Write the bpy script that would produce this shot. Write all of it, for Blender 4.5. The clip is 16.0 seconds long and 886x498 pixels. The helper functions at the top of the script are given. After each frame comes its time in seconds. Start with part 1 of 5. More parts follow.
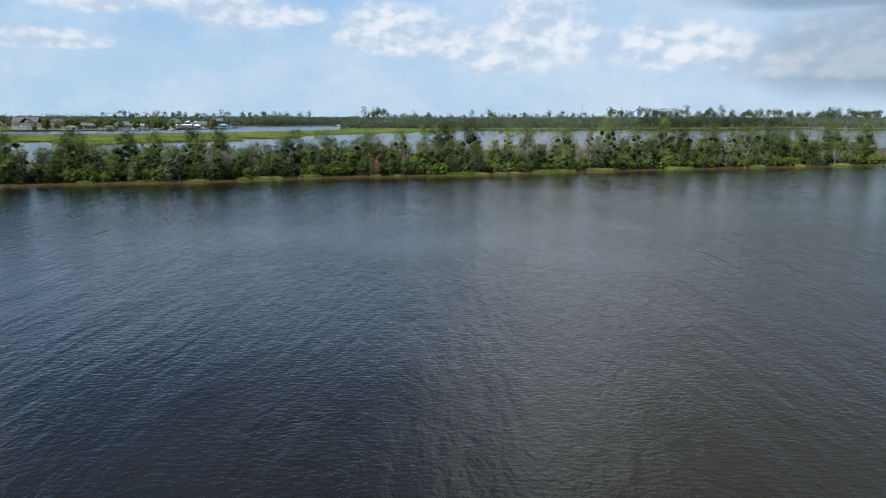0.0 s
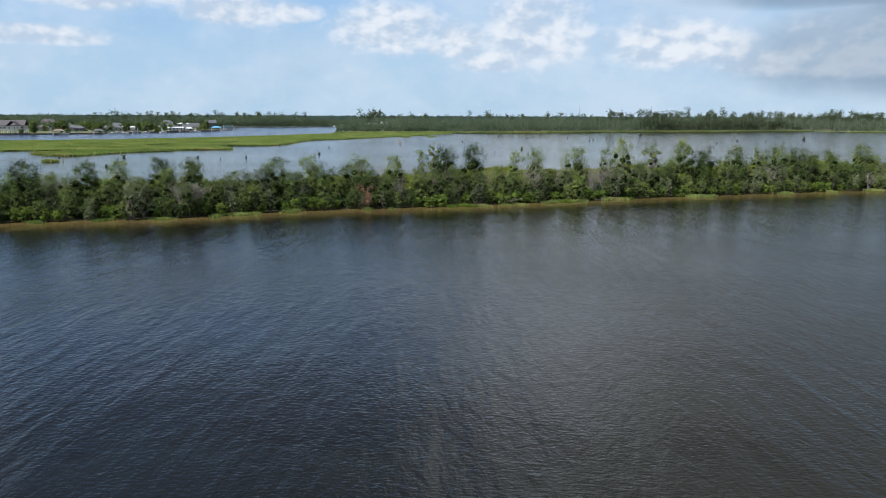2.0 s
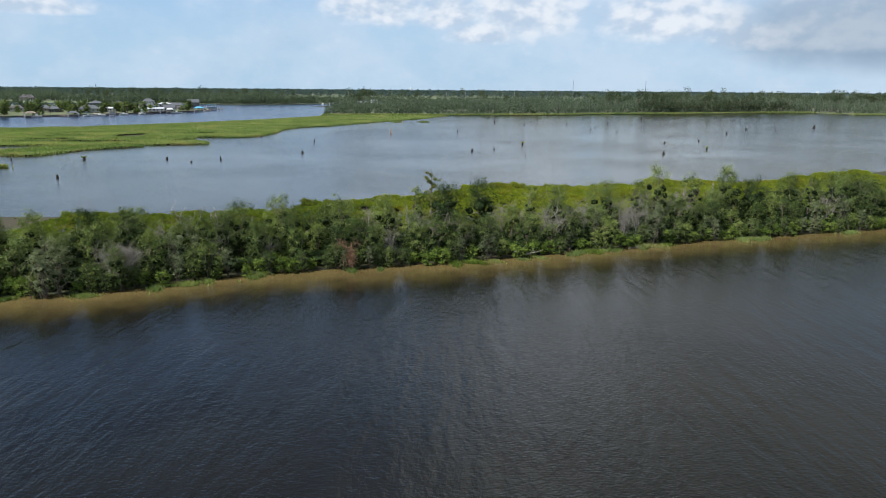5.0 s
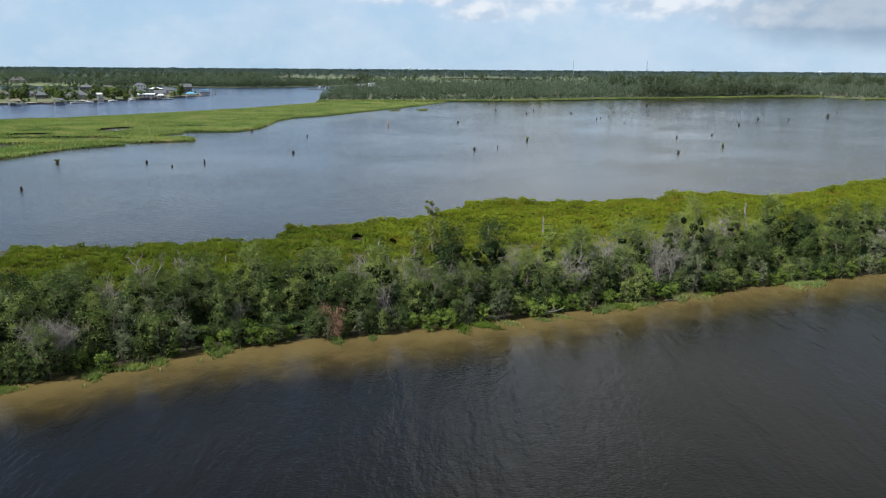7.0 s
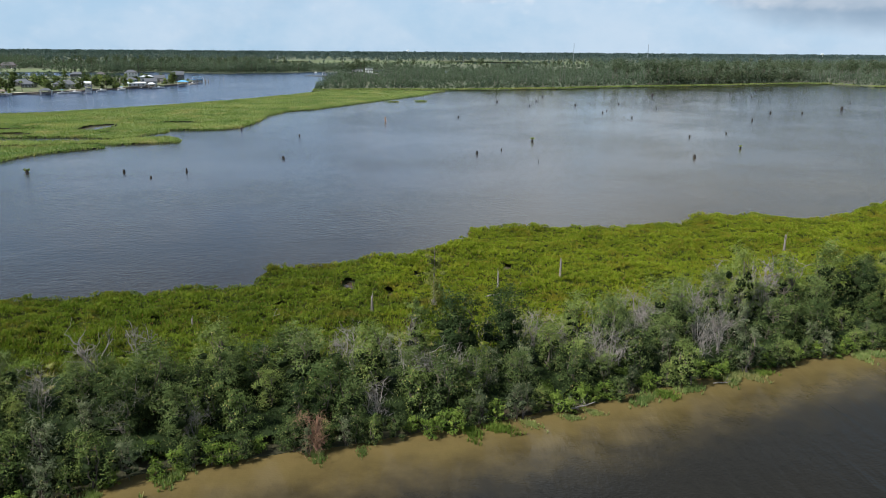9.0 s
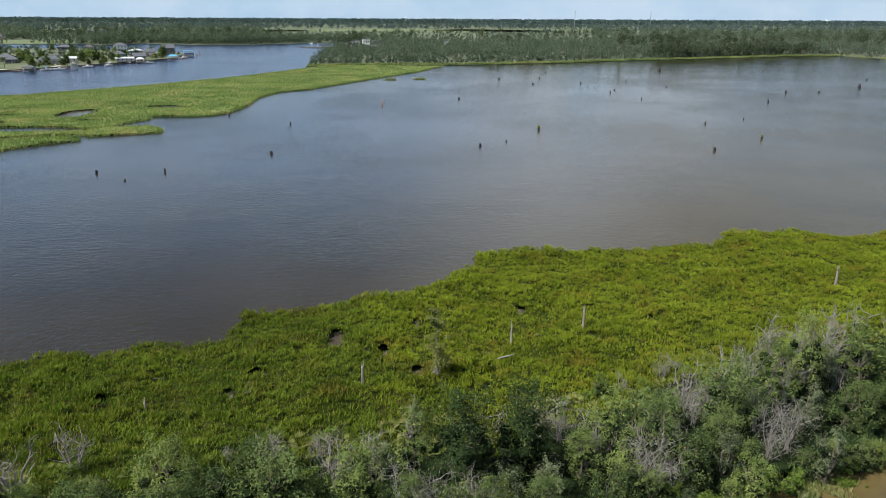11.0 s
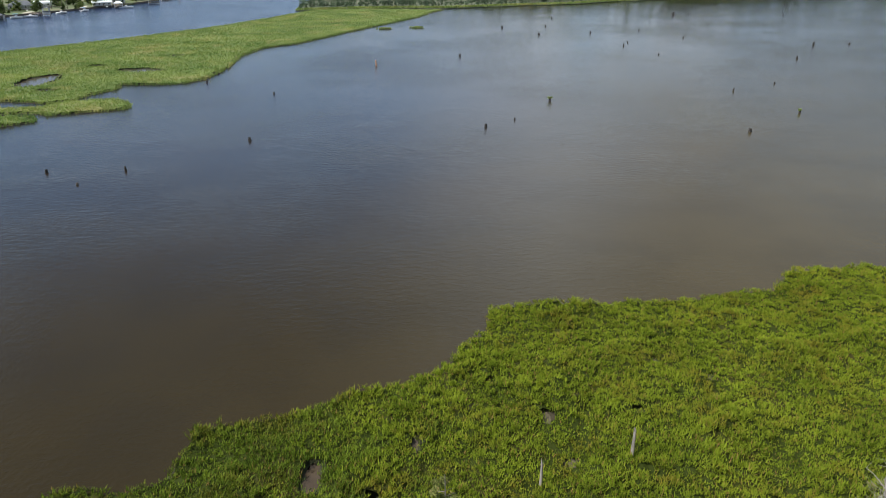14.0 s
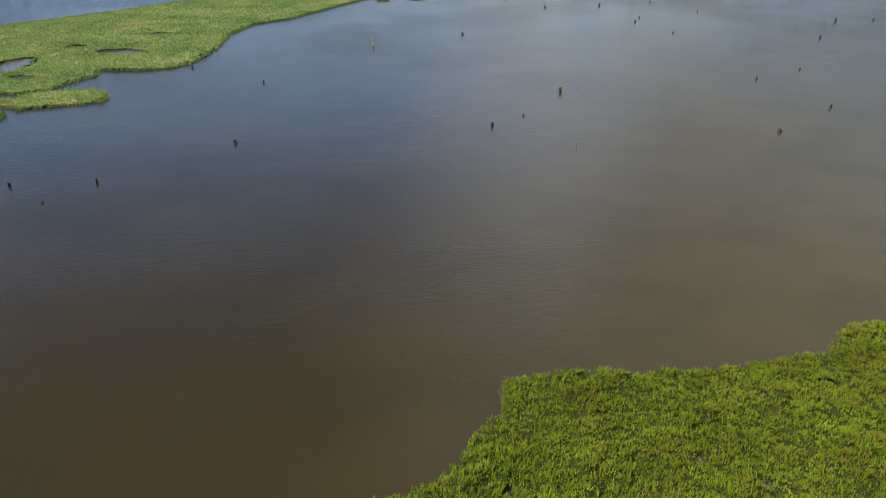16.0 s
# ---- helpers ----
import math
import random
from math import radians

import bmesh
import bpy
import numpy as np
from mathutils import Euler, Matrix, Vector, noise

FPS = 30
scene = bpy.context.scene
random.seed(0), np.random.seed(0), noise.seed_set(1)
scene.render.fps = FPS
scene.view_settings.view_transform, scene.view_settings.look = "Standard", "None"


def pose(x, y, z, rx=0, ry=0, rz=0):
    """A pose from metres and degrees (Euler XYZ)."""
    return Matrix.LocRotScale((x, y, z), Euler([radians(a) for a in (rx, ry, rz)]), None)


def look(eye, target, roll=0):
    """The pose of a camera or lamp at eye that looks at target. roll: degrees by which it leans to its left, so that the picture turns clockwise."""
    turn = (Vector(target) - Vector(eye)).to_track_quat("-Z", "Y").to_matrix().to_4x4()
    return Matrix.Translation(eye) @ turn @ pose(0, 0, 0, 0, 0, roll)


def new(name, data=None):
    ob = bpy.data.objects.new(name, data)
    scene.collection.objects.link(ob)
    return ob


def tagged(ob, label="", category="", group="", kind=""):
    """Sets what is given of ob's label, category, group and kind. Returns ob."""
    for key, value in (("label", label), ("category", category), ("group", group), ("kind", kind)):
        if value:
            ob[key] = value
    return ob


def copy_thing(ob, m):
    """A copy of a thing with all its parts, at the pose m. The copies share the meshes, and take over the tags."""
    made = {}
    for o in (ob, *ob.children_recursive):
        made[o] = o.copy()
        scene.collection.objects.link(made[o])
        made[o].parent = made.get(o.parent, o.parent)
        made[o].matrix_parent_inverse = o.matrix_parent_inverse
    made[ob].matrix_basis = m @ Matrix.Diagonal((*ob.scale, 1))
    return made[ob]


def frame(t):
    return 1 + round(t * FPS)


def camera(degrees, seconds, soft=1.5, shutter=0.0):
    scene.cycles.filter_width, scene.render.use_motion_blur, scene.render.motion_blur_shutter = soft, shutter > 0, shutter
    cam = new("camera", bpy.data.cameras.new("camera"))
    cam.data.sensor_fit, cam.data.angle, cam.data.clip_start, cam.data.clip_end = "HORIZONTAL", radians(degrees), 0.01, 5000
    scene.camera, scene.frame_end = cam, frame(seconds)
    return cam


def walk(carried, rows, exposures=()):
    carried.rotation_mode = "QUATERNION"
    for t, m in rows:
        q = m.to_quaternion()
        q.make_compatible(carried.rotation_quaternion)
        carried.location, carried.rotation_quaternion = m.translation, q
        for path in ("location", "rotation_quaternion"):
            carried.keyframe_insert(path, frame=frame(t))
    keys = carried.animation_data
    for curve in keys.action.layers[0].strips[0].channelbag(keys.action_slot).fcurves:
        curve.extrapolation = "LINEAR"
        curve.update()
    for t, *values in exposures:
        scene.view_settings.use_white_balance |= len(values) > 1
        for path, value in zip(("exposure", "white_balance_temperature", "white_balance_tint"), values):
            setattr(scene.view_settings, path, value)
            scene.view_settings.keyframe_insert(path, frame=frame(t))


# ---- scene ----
cam = camera(62.0, 16.0, soft=0.9)
PATH = [
    (0, (1.04, 9.372, 8.258), (1.019, 11.342, 7.913), 0.1),
    (0.5, (0.562, 12.635, 8.906), (0.549, 14.607, 8.57), 0.2),
    (1, (0.608, 15.431, 10.026), (0.595, 17.402, 9.688), 0.3),
    (1.5, (0.617, 18.577, 11.006), (0.603, 20.548, 10.664), 0.2),
    (2, (0.572, 21.873, 12.094), (0.56, 23.842, 11.744), 0.2),
    (2.5, (0.241, 25.525, 13.366), (0.237, 27.491, 13.001), 0.1),
    (3, (-0.247, 29.043, 14.62), (-0.241, 31.007, 14.242), 0.1),
    (3.5, (-0.392, 32.627, 15.903), (-0.384, 34.588, 15.51), 0.2),
    (4, (-0.573, 36.136, 16.828), (-0.564, 38.096, 16.427), 0.4),
    (6.5, (-1.173, 54.451, 22.343), (-1.156, 56.397, 21.882), 0.4),
    (7, (-1.316, 58.171, 23.438), (-1.299, 60.114, 22.964), 0.4),
    (7.5, (-1.409, 61.827, 24.553), (-1.391, 63.768, 24.068), 0.4),
    (8, (-1.521, 65.446, 25.688), (-1.502, 67.383, 25.192), 0.3),
    (8.5, (-1.612, 69.23, 26.79), (-1.592, 71.164, 26.282), 0.3),
    (9, (-1.778, 72.817, 27.982), (-1.757, 74.748, 27.462), 0.4),
    (11.5, (-2.147, 91.923, 33.605), (-2.123, 93.821, 32.974), 0.2),
    (12, (-2.188, 95.742, 34.912), (-2.165, 97.629, 34.25), 0.1),
    (12.5, (-2.314, 99.562, 36.136), (-2.289, 101.439, 35.447), 0.1),
    (13, (-2.352, 103.41, 37.309), (-2.327, 105.278, 36.593), 0.0),
    (13.5, (-2.503, 107.209, 38.515), (-2.477, 109.066, 37.774), 0.1),
    (14, (-2.563, 111.026, 39.692), (-2.536, 112.873, 38.924), 0.0),
    (14.5, (-2.655, 114.874, 40.907), (-2.628, 116.709, 40.113), 0.0),
    (15, (-2.801, 118.767, 42.005), (-2.774, 120.591, 41.185), 0.0),
    (15.5, (-2.943, 122.611, 43.142), (-2.916, 124.424, 42.298), -0.0),
    (16, (-3.13, 126.397, 44.285), (-3.101, 128.201, 43.423), 0.1),
]
walk(cam, [(t, look(eye, target, roll)) for t, eye, target, roll in PATH], [(0, 0.46, 6080, 10), (16, 0.46, 6080, 10)])

# ---- world, sun ----
SUN_AZ, SUN_EL = radians(244.5), radians(48)
sun_dir = Vector((math.sin(SUN_AZ) * math.cos(SUN_EL), math.cos(SUN_AZ) * math.cos(SUN_EL), math.sin(SUN_EL)))
sun = new("sun", bpy.data.lights.new("sun", "SUN"))
sun.data.energy, sun.data.angle, sun.data.color = 5.0, radians(0.6), (1.0, 0.94, 0.84)
sun.matrix_world = look(sun_dir * 300, (0, 0, 0))


class Nodes:
    """Short calls for a node tree."""

    def __init__(self, tree):
        self.tree = tree

    def add(self, kind, **props):
        node = self.tree.nodes.new(kind)
        for key, value in props.items():
            setattr(node, key, value)
        return node

    def put(self, value, socket):
        if isinstance(value, bpy.types.NodeSocket):
            self.tree.links.new(value, socket)
        elif value is not None:
            socket.default_value = value

    def math(self, op, a, b=None, c=None, clamp=False):
        node = self.add("ShaderNodeMath", operation=op, use_clamp=clamp)
        for value, socket in zip((a, b, c), node.inputs):
            self.put(value, socket)
        return node.outputs[0]

    def mix(self, f, a, b, blend="MIX"):
        node = self.add("ShaderNodeMix", data_type="RGBA", blend_type=blend)
        self.put(f, node.inputs["Factor"])
        self.put((*a, 1) if isinstance(a, tuple) else a, node.inputs[6])
        self.put((*b, 1) if isinstance(b, tuple) else b, node.inputs[7])
        return node.outputs[2]

    def noise(self, vector, scale, detail=4.0, rough=0.55, distortion=0.0):
        node = self.add("ShaderNodeTexNoise")
        self.put(vector, node.inputs["Vector"])
        node.inputs["Scale"].default_value, node.inputs["Detail"].default_value = scale, detail
        node.inputs["Roughness"].default_value, node.inputs["Distortion"].default_value = rough, distortion
        return node.outputs[0]

    def step(self, value, low, high, to_low=0.0, to_high=1.0):
        node = self.add("ShaderNodeMapRange", interpolation_type="SMOOTHSTEP")
        for v, k in zip((value, low, high, to_low, to_high), range(5)):
            self.put(v, node.inputs[k])
        return node.outputs[0]

    def mapping(self, vector, scale=(1, 1, 1), turn=0.0):
        node = self.add("ShaderNodeMapping")
        self.put(vector, node.inputs[0])
        node.inputs["Scale"].default_value = scale
        node.inputs["Rotation"].default_value = (0, 0, radians(turn))
        return node.outputs[0]

    def bump(self, height, strength, distance):
        node = self.add("ShaderNodeBump")
        self.put(height, node.inputs["Height"])
        node.inputs["Strength"].default_value, node.inputs["Distance"].default_value = strength, distance
        return node.outputs[0]


# Cumulus heaps: azimuth, elevation, half width, half height in degrees, from the clear sky's side.
HEAPS = [(-4.6, 6.2, 5.6, 3.2), (0.6, 5.4, 3.4, 2.1), (6.6, 5.8, 5.2, 4.5), (16.8, 4.9, 7.4, 2.9), (-15.8, 7.3, 4.5, 1.9), (-11.2, 7.4, 2.5, 1.2),
         (-25.0, 7.9, 5.2, 1.6), (-21.0, 8.6, 4.5, 1.8), (28.5, 4.2, 6.2, 2.9), (3.2, 4.0, 3.4, 1.4), (22.5, 3.6, 4.0, 1.5), (-29.0, 5.2, 6.7, 1.1)]
SKY_GAIN = (0.030, 0.056, 0.084)
VEILS = [(36.0, 4.0, 18.0, 6.0), (29.0, 8.3, 13.0, 2.5), (20.0, 9.2, 9.0, 1.7), (46.0, 12.0, 28.0, 12.0)]


def build_world():
    world = bpy.data.worlds.new("sky")
    scene.world = world
    world.use_nodes = True
    n = Nodes(world.node_tree)
    n.tree.nodes.clear()
    sky = n.add("ShaderNodeTexSky", sky_type="NISHITA", sun_disc=False, sun_elevation=SUN_EL, sun_rotation=SUN_AZ)
    sky.air_density, sky.dust_density, sky.ozone_density = 1.0, 1.6, 1.5
    way = n.add("ShaderNodeTexCoord").outputs["Generated"]
    part_ = n.add("ShaderNodeSeparateXYZ")
    n.put(way, part_.inputs[0])
    az = n.math("MULTIPLY", n.math("ARCTAN2", part_.outputs[0], part_.outputs[1]), 57.2958)
    el = n.math("MULTIPLY", n.math("ARCSINE", part_.outputs[2]), 57.2958)
    flat = n.add("ShaderNodeCombineXYZ")
    n.put(az, flat.inputs[0]), n.put(n.math("MULTIPLY", el, 1.5), flat.inputs[1])
    above = n.add("ShaderNodeCombineXYZ")
    n.put(n.math("ADD", az, -0.5), above.inputs[0]), n.put(n.math("MULTIPLY", n.math("ADD", el, 0.55), 1.5), above.inputs[1])

    def heaps(rows):
        total = None
        for a, e, ra, re in rows:
            u = n.math("DIVIDE", n.math("SUBTRACT", az, a), ra)
            rise = n.math("SUBTRACT", el, e)
            v = n.math("DIVIDE", n.math("MAXIMUM", rise, n.math("MULTIPLY", rise, -1.7)), re)
            d = n.math("SUBTRACT", 1.0, n.math("ADD", n.math("MULTIPLY", u, u), n.math("MULTIPLY", v, v)), clamp=True)
            total = d if total is None else n.math("MAXIMUM", total, d)
        return total

    puff = n.math("ADD", n.noise(flat.outputs[0], 0.34, 3.0, 0.5), n.math("MULTIPLY", n.math("SUBTRACT", n.noise(flat.outputs[0], 1.1, 4.0, 0.5), 0.5), 0.28))
    puff_above = n.noise(above.outputs[0], 0.34, 3.0, 0.5)
    wide = n.noise(flat.outputs[0], 0.07, 5.0, 0.6)
    body = n.math("ADD", n.math("MULTIPLY", heaps(HEAPS), 1.15), n.math("MULTIPLY", n.math("SUBTRACT", puff, 0.5), 1.25))
    high = n.step(el, 9.0, 22.0)
    body = n.math("ADD", body, n.math("MULTIPLY", n.math("MULTIPLY", n.math("SUBTRACT", wide, 0.54), 2.0), high))
    cover = n.step(body, 0.0, 1.05)
    light = n.step(n.math("SUBTRACT", puff, puff_above), -0.14, 0.14)
    cloud = n.mix(light, (0.58, 0.68, 0.79), (0.93, 0.94, 0.95))
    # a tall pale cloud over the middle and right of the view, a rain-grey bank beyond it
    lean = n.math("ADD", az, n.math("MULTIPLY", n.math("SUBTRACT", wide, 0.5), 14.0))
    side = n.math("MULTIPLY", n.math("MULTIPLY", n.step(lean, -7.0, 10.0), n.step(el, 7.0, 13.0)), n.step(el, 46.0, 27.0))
    veil = n.math("MULTIPLY", n.step(n.math("ADD", n.math("MULTIPLY", heaps(VEILS), 1.0), n.math("MULTIPLY", n.math("SUBTRACT", wide, 0.5), 1.0)), 0.0, 0.8), 0.92)
    milk = n.math("MULTIPLY", n.step(n.math("ADD", n.noise(flat.outputs[0], 0.12, 6.0, 0.6), n.step(az, -14.0, 14.0, 0.0, 0.13)), 0.35, 0.75), 0.62)
    tone = n.mix(1.0, sky.outputs[0], SKY_GAIN, "MULTIPLY")
    low = n.math("MULTIPLY", n.step(el, 24.0, 9.0), 0.88)
    tone = n.mix(low, tone, n.mix(n.step(el, 2.0, 17.0), (0.54, 0.73, 0.89), (0.26, 0.53, 0.95)))
    tone = n.mix(milk, tone, (0.72, 0.81, 0.89))
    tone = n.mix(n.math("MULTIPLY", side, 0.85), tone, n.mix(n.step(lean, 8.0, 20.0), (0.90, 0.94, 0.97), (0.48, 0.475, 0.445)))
    tone = n.mix(veil, tone, (0.30, 0.40, 0.51))
    cloud = n.mix(n.math("MULTIPLY", veil, 0.8), cloud, (0.41, 0.50, 0.59))
    tone = n.mix(n.math("MULTIPLY", cover, 0.88), tone, cloud)
    back = n.add("ShaderNodeBackground")
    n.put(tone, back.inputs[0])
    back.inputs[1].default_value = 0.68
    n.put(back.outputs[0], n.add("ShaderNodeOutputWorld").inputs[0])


build_world()


# ---- materials ----
def material(name):
    mat = bpy.data.materials.new(name)
    mat.use_nodes = True
    n = Nodes(mat.node_tree)
    bsdf = n.tree.nodes["Principled BSDF"]
    return mat, n, bsdf


def place_of(n):
    return n.add("ShaderNodeNewGeometry").outputs["Position"]


def leaf_material(name, dark, light, odd, patch=0.35, through_light=0.16, odd_share=0.06, own_share=0.3, sere=None, own_plant=0.4):
    """Foliage: each leaf its own tone, each plant its own cast, patches over metres; some light passes the leaf."""
    mat, n, bsdf = material(name)
    geo = n.add("ShaderNodeNewGeometry")
    own, plant = geo.outputs["Random Per Island"], n.add("ShaderNodeObjectInfo").outputs["Random"]
    area = n.noise(geo.outputs["Position"], patch, 3.0)
    spot = n.noise(geo.outputs["Position"], patch * 6, 3.0)
    ground_cast = n.math("ADD", n.math("MULTIPLY", n.math("SUBTRACT", area, 0.5), 1.3), n.math("MULTIPLY", n.math("SUBTRACT", spot, 0.5), 0.9))
    f = n.math("ADD", n.math("MULTIPLY", own, own_share), n.math("ADD", n.math("MULTIPLY_ADD", plant, own_plant, 0.32 - own_plant * 0.5), ground_cast), clamp=True)
    tone = n.mix(f, dark, light)
    tone = n.mix(n.step(n.math("FRACT", n.math("MULTIPLY", own, 17.3)), 1.0 - odd_share, 1.0 - odd_share * 0.6), tone, odd)
    if sere:
        dry = n.step(n.math("ADD", n.noise(geo.outputs["Position"], patch * 1.3, 5.0, 0.65), n.math("MULTIPLY_ADD", own, 0.16, -0.08)), 0.50, 0.72, 0.0, 0.75)
        tone = n.mix(dry, tone, sere)
    n.put(tone, bsdf.inputs["Base Color"])
    bsdf.inputs["Roughness"].default_value = 0.75
    bsdf.inputs["Specular IOR Level"].default_value = 0.06
    thin = n.add("ShaderNodeBsdfTranslucent")
    n.put(n.mix(1.0, tone, (1.2, 1.35, 0.6), "MULTIPLY"), thin.inputs[0])
    both = n.add("ShaderNodeMixShader")
    both.inputs[0].default_value = through_light
    n.put(bsdf.outputs[0], both.inputs[1]), n.put(thin.outputs[0], both.inputs[2])
    n.put(both.outputs[0], n.tree.nodes["Material Output"].inputs[0])
    return mat


def bark_material(name, dark, light, scale=6.0):
    mat, n, bsdf = material(name)
    pos = place_of(n)
    grain = n.noise(n.mapping(pos, (1, 1, 0.2)), scale, 5.0, 0.65)
    stain = n.noise(pos, scale * 0.12, 3.0)
    f = n.math("ADD", n.math("MULTIPLY", grain, 0.7), n.math("MULTIPLY", stain, 0.5))
    n.put(n.mix(n.step(f, 0.35, 0.85), dark, light), bsdf.inputs["Base Color"])
    bsdf.inputs["Roughness"].default_value = 0.85
    n.put(n.bump(grain, 0.5, 0.03), bsdf.inputs["Normal"])
    return mat


def plain_material(name, tone, rough=0.7, wear=0.18, scale=1.2, metal=0.0):
    """Painted or built surfaces with streaks and grain."""
    mat, n, bsdf = material(name)
    pos = place_of(n)
    fine, broad = n.noise(pos, scale * 6, 4.0), n.noise(n.mapping(pos, (1, 1, 0.3)), scale * 0.6, 3.0)
    f = n.math("ADD", n.math("MULTIPLY", fine, 0.5), n.math("MULTIPLY", broad, 0.5))
    n.put(n.mix(n.step(f, 0.35, 0.7), tuple(c * (1 - wear) for c in tone), tuple(min(c * (1 + wear * 0.4), 0.85) for c in tone)), bsdf.inputs["Base Color"])
    bsdf.inputs["Roughness"].default_value, bsdf.inputs["Metallic"].default_value = rough, metal
    n.put(n.bump(fine, 0.15, 0.02), bsdf.inputs["Normal"])
    return mat


def ground_material(name, a, b, c, fine=2.0, broad=0.05, rough=0.95):
    mat, n, bsdf = material(name)
    pos = place_of(n)
    small, large = n.noise(pos, fine, 5.0, 0.65), n.noise(pos, broad, 4.0)
    tone = n.mix(n.step(small, 0.3, 0.7), a, b)
    n.put(n.mix(n.step(large, 0.42, 0.66), tone, c), bsdf.inputs["Base Color"])
    bsdf.inputs["Roughness"].default_value = rough
    n.put(n.bump(small, 0.6, 0.15), bsdf.inputs["Normal"])
    return mat


def water_material(name="river_water", body=None):
    """Peat-stained water: its body colour by silt and basin, reflected sky blue painted in on windy water, and three
    sizes of ripple, calmer in the bay.
    """
    mat, n, bsdf = material(name)
    pos = place_of(n)
    if body:
        n.put(n.mix(n.step(n.noise(pos, 0.4, 4.0), 0.35, 0.7), body, tuple(c * 0.6 for c in body)), bsdf.inputs["Base Color"])
        calm, breeze_blue = 1.0, -0.35
    else:
        silt, basin, plume = [n.add("ShaderNodeAttribute", attribute_name=k).outputs["Fac"] for k in ("silt", "basin", "plume")]
        breeze_blue = n.add("ShaderNodeAttribute", attribute_name="breeze_blue").outputs["Fac"]
        cloudy = n.noise(pos, 0.05, 4.0, 0.6)
        deep = n.mix(basin, (0.0056, 0.0051, 0.0031), n.mix(plume, (0.029, 0.0200, 0.0048), (0.080, 0.063, 0.032)))
        deep = n.mix(n.step(cloudy, 0.35, 0.7, 0.0, 0.3), deep, (0.016, 0.0125, 0.006))
        # blue of the reflected sky, painted into the body colour on windy water
        deep = n.mix(n.math("MULTIPLY", breeze_blue, 0.8), deep, (0.014, 0.027, 0.068))
        edge = n.math("ADD", silt, n.math("MULTIPLY", n.math("SUBTRACT", n.noise(pos, 0.35, 4.0, 0.6), 0.5), 0.5))
        n.put(n.mix(n.math("POWER", n.step(edge, 0.0, 1.0), 1.6), deep, (0.128, 0.095, 0.036)), bsdf.inputs["Base Color"])
        calm = n.math("MULTIPLY", basin, n.math("SUBTRACT", 1.0, breeze_blue))
    bsdf.inputs["IOR"].default_value = 1.33
    n.put(n.math("ADD", n.math("MULTIPLY_ADD", calm, -0.02, 0.11), n.math("MULTIPLY", breeze_blue, 0.07)) if not body else 0.08, bsdf.inputs["Roughness"])
    swell = n.noise(n.mapping(pos, (0.60, 0.12, 1), 5), 1.0, 2.0, 0.5, 0.4)
    chop = n.noise(n.mapping(pos, (1.0, 0.42, 1), -8), 2.3, 3.0, 0.6, 0.4)
    ripple = n.noise(n.mapping(pos, (0.55, 1.0, 1), 12), 6.0, 2.0, 0.55)
    bay_wave = n.noise(n.mapping(pos, (0.45, 1.0, 1), -24), 1.25, 2.0, 0.5, 0.3)
    gust = n.step(n.noise(pos, 0.018, 3.0, 0.6), 0.35, 0.65, 0.45, 1.1)
    wind = n.math("MULTIPLY", gust, n.math("ADD", n.math("MULTIPLY_ADD", calm, -0.28, 1.0), n.math("MULTIPLY", breeze_blue, 0.6)))
    h = n.math("ADD", n.math("MULTIPLY", swell, n.math("MULTIPLY_ADD", calm if body else basin, -0.42, 0.56)), n.math("ADD", n.math("MULTIPLY", chop, 0.22), n.math("MULTIPLY_ADD", bay_wave, 0.16 if body else n.math("MULTIPLY", basin, 0.17), n.math("MULTIPLY", ripple, 0.10))))
    n.put(n.bump(n.math("MULTIPLY", h, wind if body else n.math("MULTIPLY", wind, n.math("MULTIPLY_ADD", silt, -0.5, 1.0))), 1.0, WAVE), bsdf.inputs["Normal"])
    return mat


WAVE = 0.30
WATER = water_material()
POOL = water_material("marsh_pool_water", (0.075, 0.055, 0.035))
MUD = ground_material("wet_mud", (0.085, 0.062, 0.040), (0.15, 0.115, 0.078), (0.10, 0.085, 0.045))
SOIL = ground_material("marsh_soil", (0.022, 0.026, 0.008), (0.042, 0.045, 0.012), (0.045, 0.034, 0.016))
BED = ground_material("river_bed", (0.10, 0.075, 0.04), (0.16, 0.12, 0.06), (0.08, 0.06, 0.03), 1.0)
MEADOW = ground_material("meadow_grass", (0.09, 0.125, 0.045), (0.15, 0.185, 0.065), (0.12, 0.14, 0.06), 0.4, 0.02)
WOODFLOOR = ground_material("forest_floor", (0.05, 0.065, 0.03), (0.09, 0.11, 0.05), (0.13, 0.14, 0.08), 0.3, 0.01)
LAWN = ground_material("lawn", (0.06, 0.085, 0.028), (0.11, 0.14, 0.05), (0.17, 0.15, 0.09), 0.6, 0.06)
SAND = ground_material("sand_path", (0.42, 0.37, 0.28), (0.55, 0.50, 0.40), (0.36, 0.33, 0.24), 0.8, 0.05)
BARK = bark_material("bark", (0.05, 0.04, 0.03), (0.16, 0.13, 0.10))
DEADWOOD = bark_material("bleached_wood", (0.11, 0.096, 0.080), (0.31, 0.28, 0.245), 9.0)
RUST = bark_material("dry_brown_leaf", (0.12, 0.06, 0.035), (0.30, 0.175, 0.10), 5.0)
STUMP = bark_material("wet_stump_wood", (0.009, 0.008, 0.007), (0.035, 0.030, 0.025), 5.0)
OLDWOOD = bark_material("weathered_timber", (0.10, 0.085, 0.07), (0.27, 0.24, 0.20), 5.0)
LEAF_DARK = leaf_material("leaf_dark", (0.028, 0.047, 0.015), (0.148, 0.192, 0.058), (0.200, 0.185, 0.070), 0.5, 0.10, 0.05, 0.16, None, 0.85)
